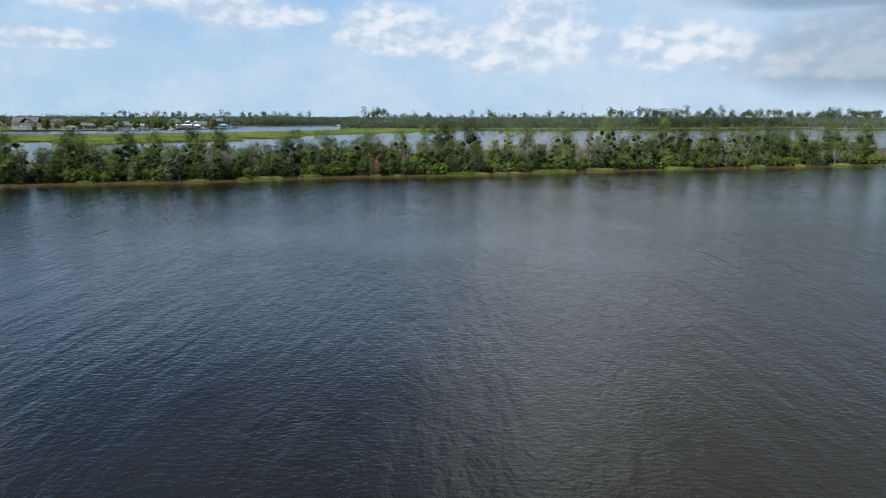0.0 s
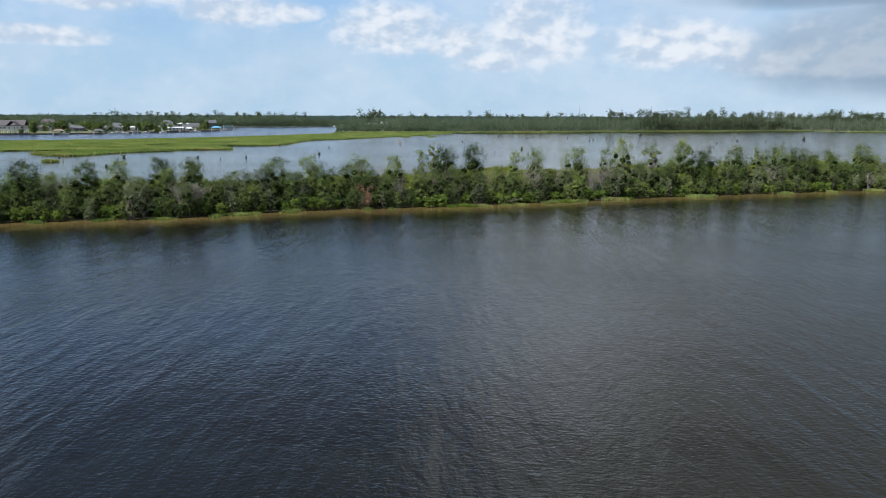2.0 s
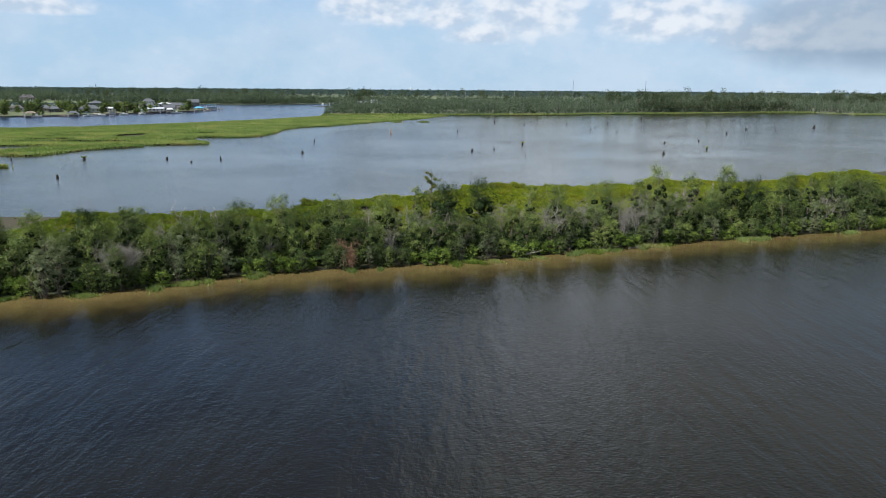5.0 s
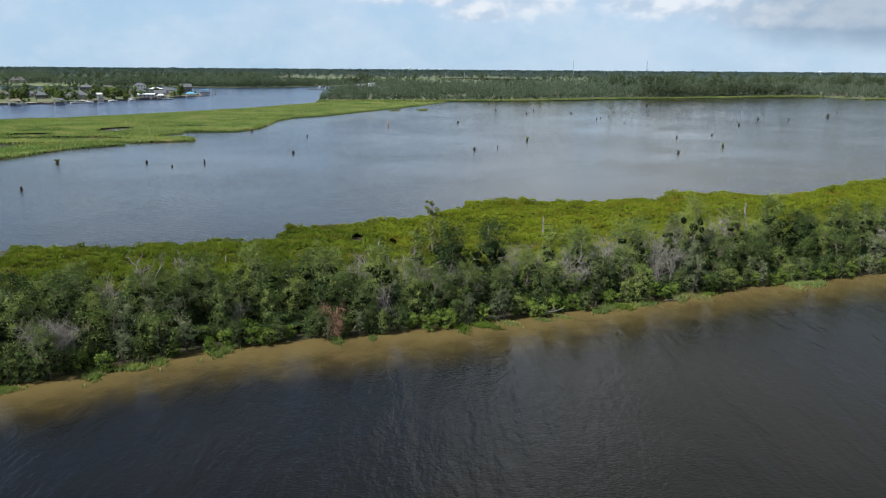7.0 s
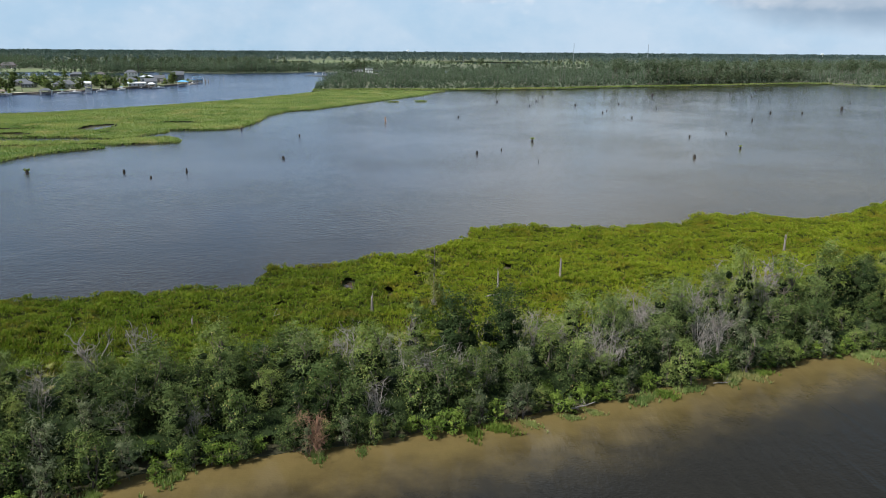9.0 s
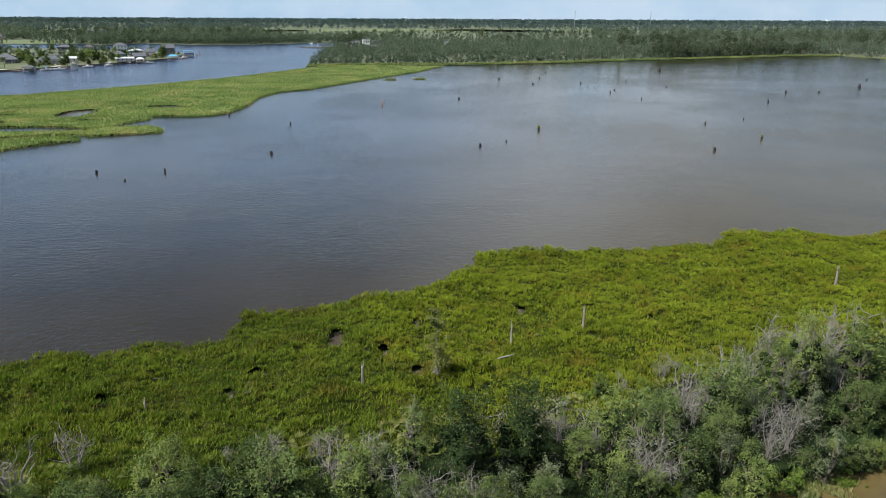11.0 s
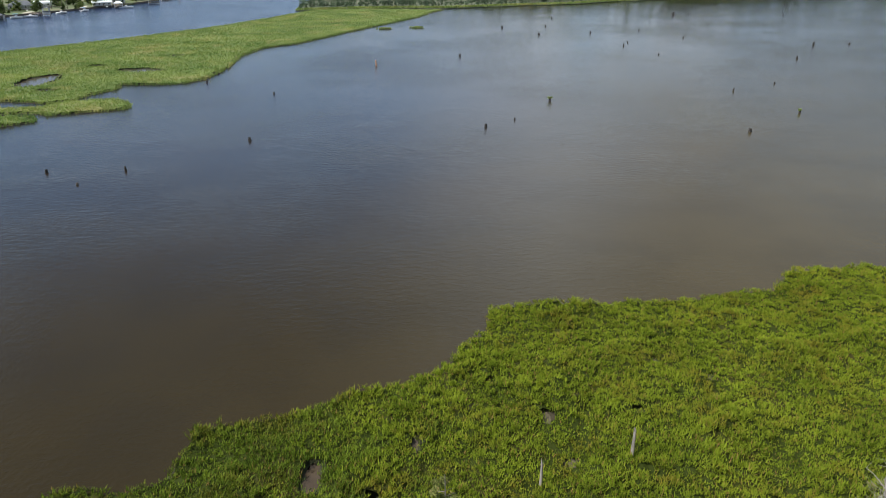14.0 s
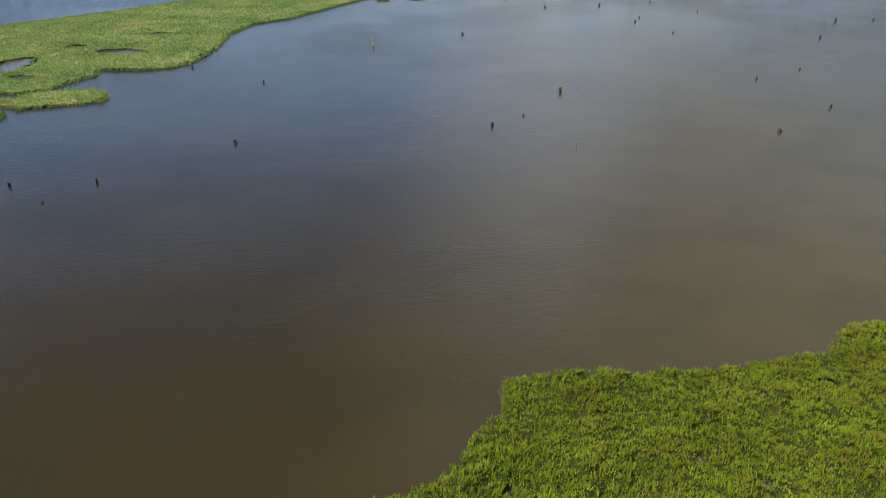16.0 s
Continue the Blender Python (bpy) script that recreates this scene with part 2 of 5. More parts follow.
# near-black leaf tone: painted shade inside crowns and under the trees
LEAF_SHADE = leaf_material("leaf_shade", (0.008, 0.014, 0.005), (0.024, 0.036, 0.011), (0.05, 0.05, 0.02), 0.35, 0.0, 0.0)
LEAF_MID = leaf_material("leaf_mid", (0.055, 0.086, 0.023), (0.220, 0.268, 0.072), (0.300, 0.265, 0.090), 0.5, 0.12, 0.05, 0.16, None, 0.85)
LEAF_GREY = leaf_material("leaf_grey", (0.066, 0.084, 0.042), (0.190, 0.216, 0.114), (0.27, 0.255, 0.165), 0.35, 0.12, 0.06, 0.2, None, 0.7)
LEAF_FRESH = leaf_material("leaf_fresh", (0.074, 0.118, 0.020), (0.180, 0.245, 0.043), (0.2614, 0.2715, 0.0604), 0.35, 0.16, 0.06, 0.2)
LEAF_GOLD = leaf_material("leaf_gold", (0.105, 0.125, 0.030), (0.215, 0.222, 0.064), (0.24, 0.19, 0.08), 0.35, 0.16, 0.08)
MARSH = leaf_material("marsh_leaf", (0.052, 0.084, 0.006), (0.246, 0.298, 0.022), (0.2418, 0.1579, 0.0505), 0.16, 0.28, 0.07, 0.45, (0.205, 0.155, 0.022))
MARSH_DEEP = leaf_material("marsh_leaf_deep", (0.042, 0.078, 0.008), (0.186, 0.236, 0.022), (0.1738, 0.1139, 0.0331), 0.16, 0.25, 0.07, 0.45, (0.155, 0.125, 0.022))
# undergrowth green taken near black to paint the shade between marsh plants
SHADE_THATCH = leaf_material("marsh_shade_undergrowth", (0.012, 0.018, 0.003), (0.036, 0.046, 0.007), (0.05, 0.034, 0.0144), 0.12, 0.0, 0.0, 0.3, (0.05, 0.040, 0.012))
GRASS_MAT = leaf_material("grass_undergrowth", (0.060, 0.098, 0.028), (0.185, 0.220, 0.070), (0.17, 0.15, 0.07), 0.05, 0.0, 0.0, 0.1, (0.25, 0.215, 0.095))
REED = leaf_material("marsh_grass_blade", (0.092, 0.155, 0.042), (0.320, 0.370, 0.125), (0.40, 0.35, 0.18), 0.05, 0.28, 0.06, 0.2, (0.40, 0.34, 0.150))
# leaf green greyed so that its colour carries the distance haze
FOREST_HAZED = leaf_material("hazed_forest_leaf", (0.036, 0.060, 0.040), (0.165, 0.206, 0.132), (0.22, 0.23, 0.19), 0.055, 0.2, 0.06, 0.16)
# bluer and flatter: haze over the far plain is put into the leaf colour
FAR_HAZED = leaf_material("hazed_distant_leaf", (0.055, 0.084, 0.084), (0.125, 0.165, 0.155), (0.17, 0.195, 0.19), 0.02, 0.2, 0.05, 0.12)
PINE = leaf_material("pine_needle", (0.036, 0.052, 0.030), (0.085, 0.108, 0.056), (0.1200, 0.1120, 0.0640), 0.02, 0.15, 0.06)


# ---- geometry helpers ----
class Geo:
    """Collects vertices and polygons, and makes one mesh of them."""

    def __init__(self):
        self.v, self.f, self.count = [], [], 0

    def add(self, verts, faces):
        self.v.append(np.asarray(verts, float).reshape(-1, 3))
        self.f.append(np.asarray(faces, int) + self.count)
        self.count += len(self.v[-1])

    def quads(self, verts):
        """verts: n x k x 3, each k (3 or 4) a loose polygon."""
        verts = np.asarray(verts)
        n_poly, k = verts.shape[:2]
        self.add(verts.reshape(-1, 3), np.arange(n_poly * k).reshape(-1, k))

    def tube(self, points, radii, sides=5):
        points, radii = np.asarray(points, float), np.asarray(radii, float)
        along = np.gradient(points, axis=0)
        along /= np.linalg.norm(along, axis=1)[:, None] + 1e-9
        side = np.cross(along, (0.31, 0.87, 0.39))
        side /= np.linalg.norm(side, axis=1)[:, None] + 1e-9
        other = np.cross(along, side)
        a = np.linspace(0, 2 * np.pi, sides, endpoint=False)
        ring = np.cos(a)[None, :, None] * side[:, None] + np.sin(a)[None, :, None] * other[:, None]
        verts = points[:, None] + ring * radii[:, None, None]
        k = np.arange(sides)
        faces = [np.stack([i * sides + k, i * sides + (k + 1) % sides, (i + 1) * sides + (k + 1) % sides, (i + 1) * sides + k], 1) for i in range(len(points) - 1)]
        self.add(verts, np.concatenate(faces))

    def box(self, lo, hi):
        x0, y0, z0 = lo
        x1, y1, z1 = hi
        v = [(x0, y0, z0), (x1, y0, z0), (x1, y1, z0), (x0, y1, z0), (x0, y0, z1), (x1, y0, z1), (x1, y1, z1), (x0, y1, z1)]
        self.add(v, [(0, 3, 2, 1), (4, 5, 6, 7), (0, 1, 5, 4), (1, 2, 6, 5), (2, 3, 7, 6), (3, 0, 4, 7)])

    def mesh(self, name, mat, smooth=False):
        me = bpy.data.meshes.new(name)
        verts = np.concatenate(self.v)
        groups = [f.reshape(len(f), -1) for f in self.f if len(f)]
        loops = np.concatenate([f.ravel() for f in groups]).astype(np.int32)
        sizes = np.concatenate([np.full(len(f), f.shape[1]) for f in groups])
        me.vertices.add(len(verts))
        me.vertices.foreach_set("co", verts.ravel())
        me.loops.add(len(loops))
        me.loops.foreach_set("vertex_index", loops)
        me.polygons.add(len(sizes))
        me.polygons.foreach_set("loop_start", (np.cumsum(sizes) - sizes).astype(np.int32))
        me.polygons.foreach_set("use_smooth", np.full(len(sizes), smooth))
        me.materials.append(mat)
        me.update(calc_edges=True)
        me.validate()
        return me


def piece(name, geo, mat, parent=None, label="", smooth=False):
    """A Geo as one mesh object, under a thing or a part."""
    ob = new(name, geo.mesh(name, mat, smooth))
    ob.parent = parent
    return tagged(ob, label)


def unit(v):
    return v / (np.linalg.norm(v, axis=-1, keepdims=True) + 1e-9)


def leaf_quads(rng, centre, out, length, width, up=0.35, loose=0.9):
    """One pointed leaf at each centre, turned roughly outward."""
    k = len(centre)
    normal = unit(out * 0.7 + rng.normal(size=(k, 3)) * loose + np.array((0, 0, up)))
    u = unit(np.cross(normal, rng.normal(size=(k, 3))))
    v = np.cross(normal, u)
    l, w = length * rng.uniform(0.65, 1.35, (k, 1)), width * rng.uniform(0.65, 1.35, (k, 1))
    return np.stack([centre - u * l * 0.8 - v * w, centre - u * l * 0.8 + v * w, centre + u * l * 1.2], 1)


BALL = bmesh.new()
bmesh.ops.create_icosphere(BALL, subdivisions=1, radius=1.0)
BALL_V, BALL_F = np.array([v.co for v in BALL.verts]), np.array([[v.index for v in f.verts] for f in BALL.faces])
BALL.free()


def clump_cores(rng, geo, centres, radii, squash=0.75):
    """Dense balls within each leaf clump, coloured as the shade inside it."""
    k = len(BALL_V)
    for c, r in zip(centres, radii):
        geo.add(c + BALL_V * rng.uniform(0.75, 1.2, (k, 1)) * r * np.array((1, 1, squash)), BALL_F)


def clump_leaves(rng, centres, radii, per, length, width, squash=0.75, loose=0.5):
    """Leaves heaped round each centre, thicker to the rim."""
    k = len(centres) * per
    way = unit(rng.normal(size=(k, 3)))
    reach = rng.uniform(0.25, 1.0, (k, 1)) ** 0.5 * rng.uniform(0.75, 1.2, (k, 1))
    off = way * reach * np.repeat(radii, per)[:, None] * np.array((1, 1, squash))
    return leaf_quads(rng, np.repeat(centres, per, axis=0) + off, way, length, width, 0.3, loose)


def limb(rng, start, end, bend=0.18, steps=4):
    t = np.linspace(0, 1, steps)[:, None]
    line = np.asarray(start) * (1 - t) + np.asarray(end) * t
    size = np.linalg.norm(np.asarray(end) - np.asarray(start))
    line[1:-1] += rng.normal(size=(steps - 2, 3)) * bend * size * 0.5
    line[1:-1, 2] += bend * size * 0.4
    return line


def interp(x, rows):
    return np.interp(x, [r[0] for r in rows], [r[1] for r in rows])


def inside(x, y, poly):
    """Which points lie in the polygon."""
    hit = np.zeros(len(x), bool)
    for (ax, ay), (bx, by) in zip(poly, poly[1:] + poly[:1]):
        cross = (ay > y) != (by > y)
        hit ^= cross & (x < (bx - ax) * (y - ay) / (by - ay + 1e-12) + ax)
    return hit


def mounds(x, y, size, seed):
    """Heaped clumps over the plan: 0 in the gaps, 1 on the tops."""
    out = np.zeros(len(x))
    ix, iy = np.floor(x / size).astype(int), np.floor(y / size).astype(int)
    for dx in (-1, 0, 1):
        for dy in (-1, 0, 1):
            cx, cy = ix + dx, iy + dy
            h1 = np.mod(np.sin(cx * 127.1 + cy * 311.7 + seed) * 43758.5453, 1)
            h2 = np.mod(np.sin(cx * 269.5 + cy * 183.3 + seed) * 43758.5453, 1)
            h3 = np.mod(np.sin(cx * 419.2 + cy * 371.9 + seed) * 43758.5453, 1)
            d = np.hypot(x - (cx + h1) * size, y - (cy + h2) * size) / (size * (0.55 + 0.6 * h3))
            out = np.maximum(out, np.clip(1 - d * d, 0, 1) * (0.55 + 0.45 * h3))
    return out


def thicket_floor(name, poly, step, lo, hi, height, mat, label, keep=None):
    """A low rolling sheet of undergrowth over part of the plan."""
    xs, ys = np.arange(lo[0], hi[0], step), np.arange(lo[1], hi[1], step)
    gx, gy = np.meshgrid(xs, ys)
    x, y = gx.ravel() + rng.normal(size=gx.size) * step * 0.25, gy.ravel() + rng.normal(size=gx.size) * step * 0.25
    ok = inside(x, y, poly)
    if keep is not None:
        ok &= keep(x, y)
    z = np.where(ok, height(x, y), 0.03)
    i = np.arange(gx.size).reshape(gx.shape)
    f = np.stack([i[:-1, :-1], i[:-1, 1:], i[1:, 1:], i[1:, :-1]], -1).reshape(-1, 4)
    f = f[ok[f].sum(1) == 4]
    used = np.unique(f)
    back = np.full(gx.size, -1)
    back[used] = np.arange(len(used))
    geo = Geo()
    geo.add(np.stack([x, y, z], 1)[used], back[f])
    return tagged(piece(name, geo, mat), label, "undergrowth", kind="stuff")


def rough_line(poly, step, amount, rng, closed=True):
    """The polygon with more corners and a wandering edge."""
    out = []
    pairs = list(zip(poly, poly[1:] + (poly[:1] if closed else [])))
    for (ax, ay), (bx, by) in pairs:
        d = math.hypot(bx - ax, by - ay)
        k = max(1, int(d / step)) if d < 400 else 1
        for i in range(k):
            t = i / k
            j = amount if 0 < i else amount * 0.3
            out.append((ax + (bx - ax) * t + rng.normal() * j, ay + (by - ay) * t + rng.normal() * j))
    return out


def land(name, poly, top, mat, label, depth=1.4):
    """A piece of low land with a sloping bank that goes down under the water."""
    bm = bmesh.new()
    face = bm.faces.new([bm.verts.new((x, y, top)) for x, y in poly])
    if face.normal.z < 0:
        face.normal_flip()
    rim = list(face.edges)
    made = bmesh.ops.extrude_edge_only(bm, edges=rim)
    for v in [g for g in made["geom"] if isinstance(g, bmesh.types.BMVert)]:
        v.co.z = -depth
    bmesh.ops.triangulate(bm, faces=[face])
    bmesh.ops.recalc_face_normals(bm, faces=bm.faces)
    me = bpy.data.meshes.new(name)
    bm.to_mesh(me)
    bm.free()
    me.materials.append(mat)
    return tagged(new(name, me), label, name.replace("_", " "), kind="structure")


# ---- the plan ----
BANK = [(-400, -20), (-200, 45), (-120, 80), (-75, 97), (-53, 105.5), (-42, 108.5), (-33, 110.5), (-29, 112.8), (-23.7, 116.2), (-19.6, 118.4), (-12, 120.4), (-6, 122.0),
        (3.4, 125.0), (11.4, 128.0), (21.2, 132.6), (32, 137.0), (43, 140.4), (52, 143.4), (63, 146.8), (79, 152.2), (120, 168), (200, 200), (420, 290)]
BACK = [(-400, 70), (-200, 125), (-120, 148), (-75, 151), (-50.5, 152), (-43, 153), (-40.3, 155.8), (-35.5, 154.4), (-31.2, 157.2), (-26.6, 156.9), (-24.1, 158.4), (-23.2, 164.8),
        (-15.2, 166.9), (-9.2, 170.1), (-3.1, 173.1), (-0.9, 175.5), (0.4, 179), (3.2, 182.3), (3.9, 187.6), (13.6, 188.5), (25.4, 189.1), (39.1, 192.2), (41.5, 195.1),
        (45.7, 197.5), (54.3, 198.7), (60, 196.2), (64, 195.2), (71.2, 199.9), (84, 210.3), (120, 232), (200, 275), (420, 380)]
BELT = [(-120, 112), (-60, 128), (-32, 134), (-24, 135.5), (-14, 138.5), (-8, 139), (-2, 141.5), (4, 141), (8, 144), (15, 148), (20, 150.5), (28, 154), (37, 158.5), (45, 160.5), (60, 168), (90, 181), (130, 200)]
ISLAND = BANK + BACK[::-1]
LEFT_MARSH = [(-160, 303), (-122, 312.3), (-112.4, 310.3), (-106, 308.9), (-100.4, 312), (-99.3, 315.8), (-98.5, 319), (-96.9, 324), (-94.6, 329), (-95.2, 332), (-96.3, 335.8), (-90.9, 336.5), (-84.5, 336.4), (-78.5, 338), (-74, 344.5), (-72.6, 358), (-72.4, 371),
              (-75, 396), (-71, 420), (-60, 433), (-39, 486), (-11, 552), (-3, 584), (4, 600), (-40, 606), (-76, 600), (-95.8, 541), (-115, 492), (-146, 442), (-173, 404), (-194, 389), (-300, 350), (-420, 300), (-420, 240), (-250, 275)]
ISLETS = [[(-200, 268), (-140, 286), (-112.2, 294.8), (-105.1, 296.3), (-99.7, 295.6), (-97.3, 293.5), (-93, 296.1), (-87.3, 298.2), (-81.7, 300.9), (-81.5, 304.4), (-83.9, 308.6), (-86.7, 311.7), (-92.3, 313.1), (-97.2, 311.3), (-101.8, 308.9), (-103.9, 304.1), (-108, 301.9), (-115.6, 300.8), (-150, 300), (-200, 288)],
          [(-135, 262), (-121, 250), (-114, 250), (-109.5, 272), (-104, 280.4), (-99.1, 285), (-98.1, 285.9), (-98.8, 289.4), (-101.8, 292.5), (-103.4, 293.1), (-111.3, 292.2), (-125, 284)]]
FAR_LAND = [(-87.6, 597), (-76, 599), (-51, 608), (-21, 613), (6, 612), (51, 631), (93, 646), (123, 667), (157, 683), (177, 692), (219, 709), (286, 746), (330, 767), (366, 769), (372, 712),
            (470, 716), (700, 780), (1400, 1000), (4200, 2200), (4200, 4900), (-4200, 4900), (-4200, 900), (-1200, 930), (-480, 958), (-400, 972), (-371, 940), (-345, 1000), (-300, 985), (-276, 965),
            (-239, 968), (-198, 987), (-169, 1025), (-150, 1060), (-116, 1060), (-110, 900), (-101, 780), (-92, 690)]
HOUSE_LAND = [(-1500, 300), (-420, 470), (-310, 508), (-262, 533), (-248, 558), (-237, 582), (-225, 610), (-213, 640), (-206, 672), (-207, 700), (-212, 722), (-213, 746), (-240, 768), (-300, 800), (-322, 836), (-424, 841), (-900, 830), (-1500, 800)]
GRASS_POINT = [(-146, 902), (-124, 887), (-108, 898), (-112, 912), (-140, 912)]
PONDS = [(-12.4, 158.6, 1.0, 2.6), (3.1, 155.4, 0.9, 0.7), (7.6, 166.4, 0.5, 1.3), (-7.2, 155.1, 0.7, 1.4), (-18.4, 150.7, 1.5, 0.6), (-20.3, 146.4, 0.8, 1.2), (-3.7, 151.3, 0.9, 0.8), (-30.8, 145.2, 1.3, 0.8),
         (-28.0, 150.0, 0.6, 0.5), (10.5, 170.0, 0.5, 0.4), (-4.2, 162.5, 0.4, 1.4), (20, 176, 0.4, 0.6), (33, 182, 0.7, 0.3), (0.8, 168, 0.35, 1.2), (-40, 141, 1.6, 0.9),
         (12.5, 178.5, 0.7, 0.35), (19.0, 183.5, 0.5, 0.4), (24.5, 172.5, 0.4, 0.8), (29.0, 185.0, 0.6, 0.3), (16.0, 167.0, 0.8, 0.35), (36.5, 187.0, 0.5, 0.35), (8.8, 160.0, 0.45, 0.9), (3.0, 172.0, 0.4, 0.7), (44.0, 183.0, 0.5, 0.4)]
PONDS = [(a, b, rx * 0.72, ry * 0.72) for a, b, rx, ry in PONDS]
POOLS = [(-124, 343, 4.8, 11.0), (-100, 363, 7.5, 3.6), (-99.5, 398, 3.0, 1.6), (-114, 326.5, 3.0, 1.8), (-143, 318, 7.5, 5.0), (-150, 336, 7, 4), (-118, 372, 3, 2)]

rng = np.random.default_rng(7)


def water():
    """One sheet to the horizon, finely divided along the shallow bank."""
    xs = np.concatenate([[-4900, -2000, -900, -600], np.arange(-450, -145, 25), np.arange(-140, 190, 2.5), [230, 300, 450, 900, 2000, 4900]])
    ys = np.concatenate([[-1500, -600, -200, -60, 0, 30], np.arange(55, 240, 1.5), np.arange(250, 1100, 25), [1300, 2000, 4900]])
    gx, gy = np.meshgrid(xs, ys)
    w, h = len(xs), len(ys)
    i = np.arange(w * h).reshape(h, w)
    geo = Geo()
    geo.add(np.stack([gx, gy, 0 * gx], -1), np.stack([i[:-1, :-1], i[:-1, 1:], i[1:, 1:], i[1:, :-1]], -1).reshape(-1, 4))
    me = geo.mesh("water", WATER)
    x, y = gx.ravel(), gy.ravel()
    off = (interp(x, BANK) - y) * 0.92
    silt = me.attributes.new("silt", "FLOAT", "POINT")
    silt.data.foreach_set("value", np.where(off > -3, np.clip(1.0 - off / 12.0, 0, 1), 0.0).astype(np.float32))
    plume = me.attributes.new("plume", "FLOAT", "POINT")
    plume.data.foreach_set("value", (np.clip((x + 25 - (y - 180) * 0.12) / 110, 0, 1) * np.clip((430 - y) / 200, 0.15, 1)).astype(np.float32))
    # windy water: drives ripples and roughness, and the painted sky-blue tint
    breeze_blue = me.attributes.new("breeze_blue", "FLOAT", "POINT")
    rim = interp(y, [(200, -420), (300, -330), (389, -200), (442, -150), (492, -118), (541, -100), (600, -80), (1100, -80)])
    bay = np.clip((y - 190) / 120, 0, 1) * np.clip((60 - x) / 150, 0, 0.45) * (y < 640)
    breeze_blue.data.foreach_set("value", np.maximum(np.clip((rim + 25 - x) / 40, 0, 1) * (y > 200), bay).astype(np.float32))
    basin = me.attributes.new("basin", "FLOAT", "POINT")
    basin.data.foreach_set("value", np.clip((y - interp(x, BANK) - 5) / 10, 0, 1).astype(np.float32) * np.clip((700 - y) / 300, 0.0, 1).astype(np.float32))
    tagged(new("water", me), "dark peat-stained river water with wind ripples", "water", kind="structure")


def ground():
    geo = Geo()
    geo.add([(-4950, -1600, -1.5), (4950, -1600, -1.5), (4950, 4950, -1.5), (-4950, 4950, -1.5)], [(0, 1, 2, 3)])
    tagged(piece("ground", geo, BED), "sandy river bed under the water reaching the horizon", "ground", kind="structure")


water()
ground()
land("marsh_island", rough_line(ISLAND, 1.2, 0.16, rng), 0.05, SOIL, "low muddy island of marsh soil between two waters")
land("grass_island", rough_line(LEFT_MARSH, 3.0, 0.7, rng), 0.05, SOIL, "low grassy marsh island with an uneven edge")
for islet in ISLETS:
    land("grass_islet_ground", rough_line(islet, 3.0, 0.5, rng), 0.05, SOIL, "low finger of grassy marsh in the water")
land("far_shore", rough_line(FAR_LAND, 8.0, 1.2, rng), 0.35, WOODFLOOR, "wooded far shore reaching the horizon")
land("house_shore", rough_line(HOUSE_LAND, 8.0, 0.8, rng), 0.7, LAWN, "lawn-covered spit with waterfront houses")
land("grass_point", rough_line(GRASS_POINT, 3.0, 0.5, rng), 0.3, SOIL, "small grassy point in the channel")


def sheet(name, x, y, rx, ry, z, mat, label, turn=0.0, jag=0.12):
    """A low irregular sheet: a pool, a meadow, a bare patch."""
    k = 28
    a = np.linspace(0, 2 * np.pi, k, endpoint=False)
    r = 1 + rng.normal(size=k) * jag
    c, s = math.cos(radians(turn)), math.sin(radians(turn))
    u, v = np.cos(a) * rx * r, np.sin(a) * ry * r
    bm = bmesh.new()
    bm.faces.new([bm.verts.new((x + c * p - s * q, y + s * p + c * q, z)) for p, q in zip(u, v)])
    bmesh.ops.triangulate(bm, faces=bm.faces)
    me = bpy.data.meshes.new(name)
    bm.to_mesh(me)
    bm.free()
    me.materials.append(mat)
    return tagged(new(name, me), label, name.split("_")[-1], kind="structure")


for x, y, rx, ry in PONDS:
    sheet("mud_pool", x, y, rx, ry, 0.065, POOL if rx * ry > 0.6 else MUD, "small brown pool of standing water in the marsh" if rx * ry > 0.6 else "bare patch of wet brown mud in the marsh")
for x, y, rx, ry in POOLS:
    sheet("marsh_pool", x, y, rx, ry, 0.065, POOL, "shallow pool of water in the grass island", 0, 0.2)
FIELDS = [(-110, 1900, 420, 230), (250, 1980, 260, 200), (-470, 1840, 200, 120), (-520, 1045, 170, 62), (-700, 1020, 160, 60), (520, 1950, 160, 90), (900, 2000, 350, 110), (430, 725, 60, 9)]
LAKES = [(-480, 1375, 75, 50), (-690, 1750, 110, 90), (400, 1485, 55, 26), (480, 1500, 30, 20), (25, 1070, 55, 34), (120, 1110, 40, 26), (820, 1800, 150, 40), (560, 2080, 170, 40), (620, 1150, 60, 22)]
for x, y, rx, ry in FIELDS:
    sheet("far_meadow", x, y, rx, ry, 0.40, MEADOW, "pale green open marsh meadow among the woods")
for x, y, rx, ry in LAKES:
    sheet("far_pond", x, y, rx, ry, 0.42, POOL, "pale open water among the far woods")


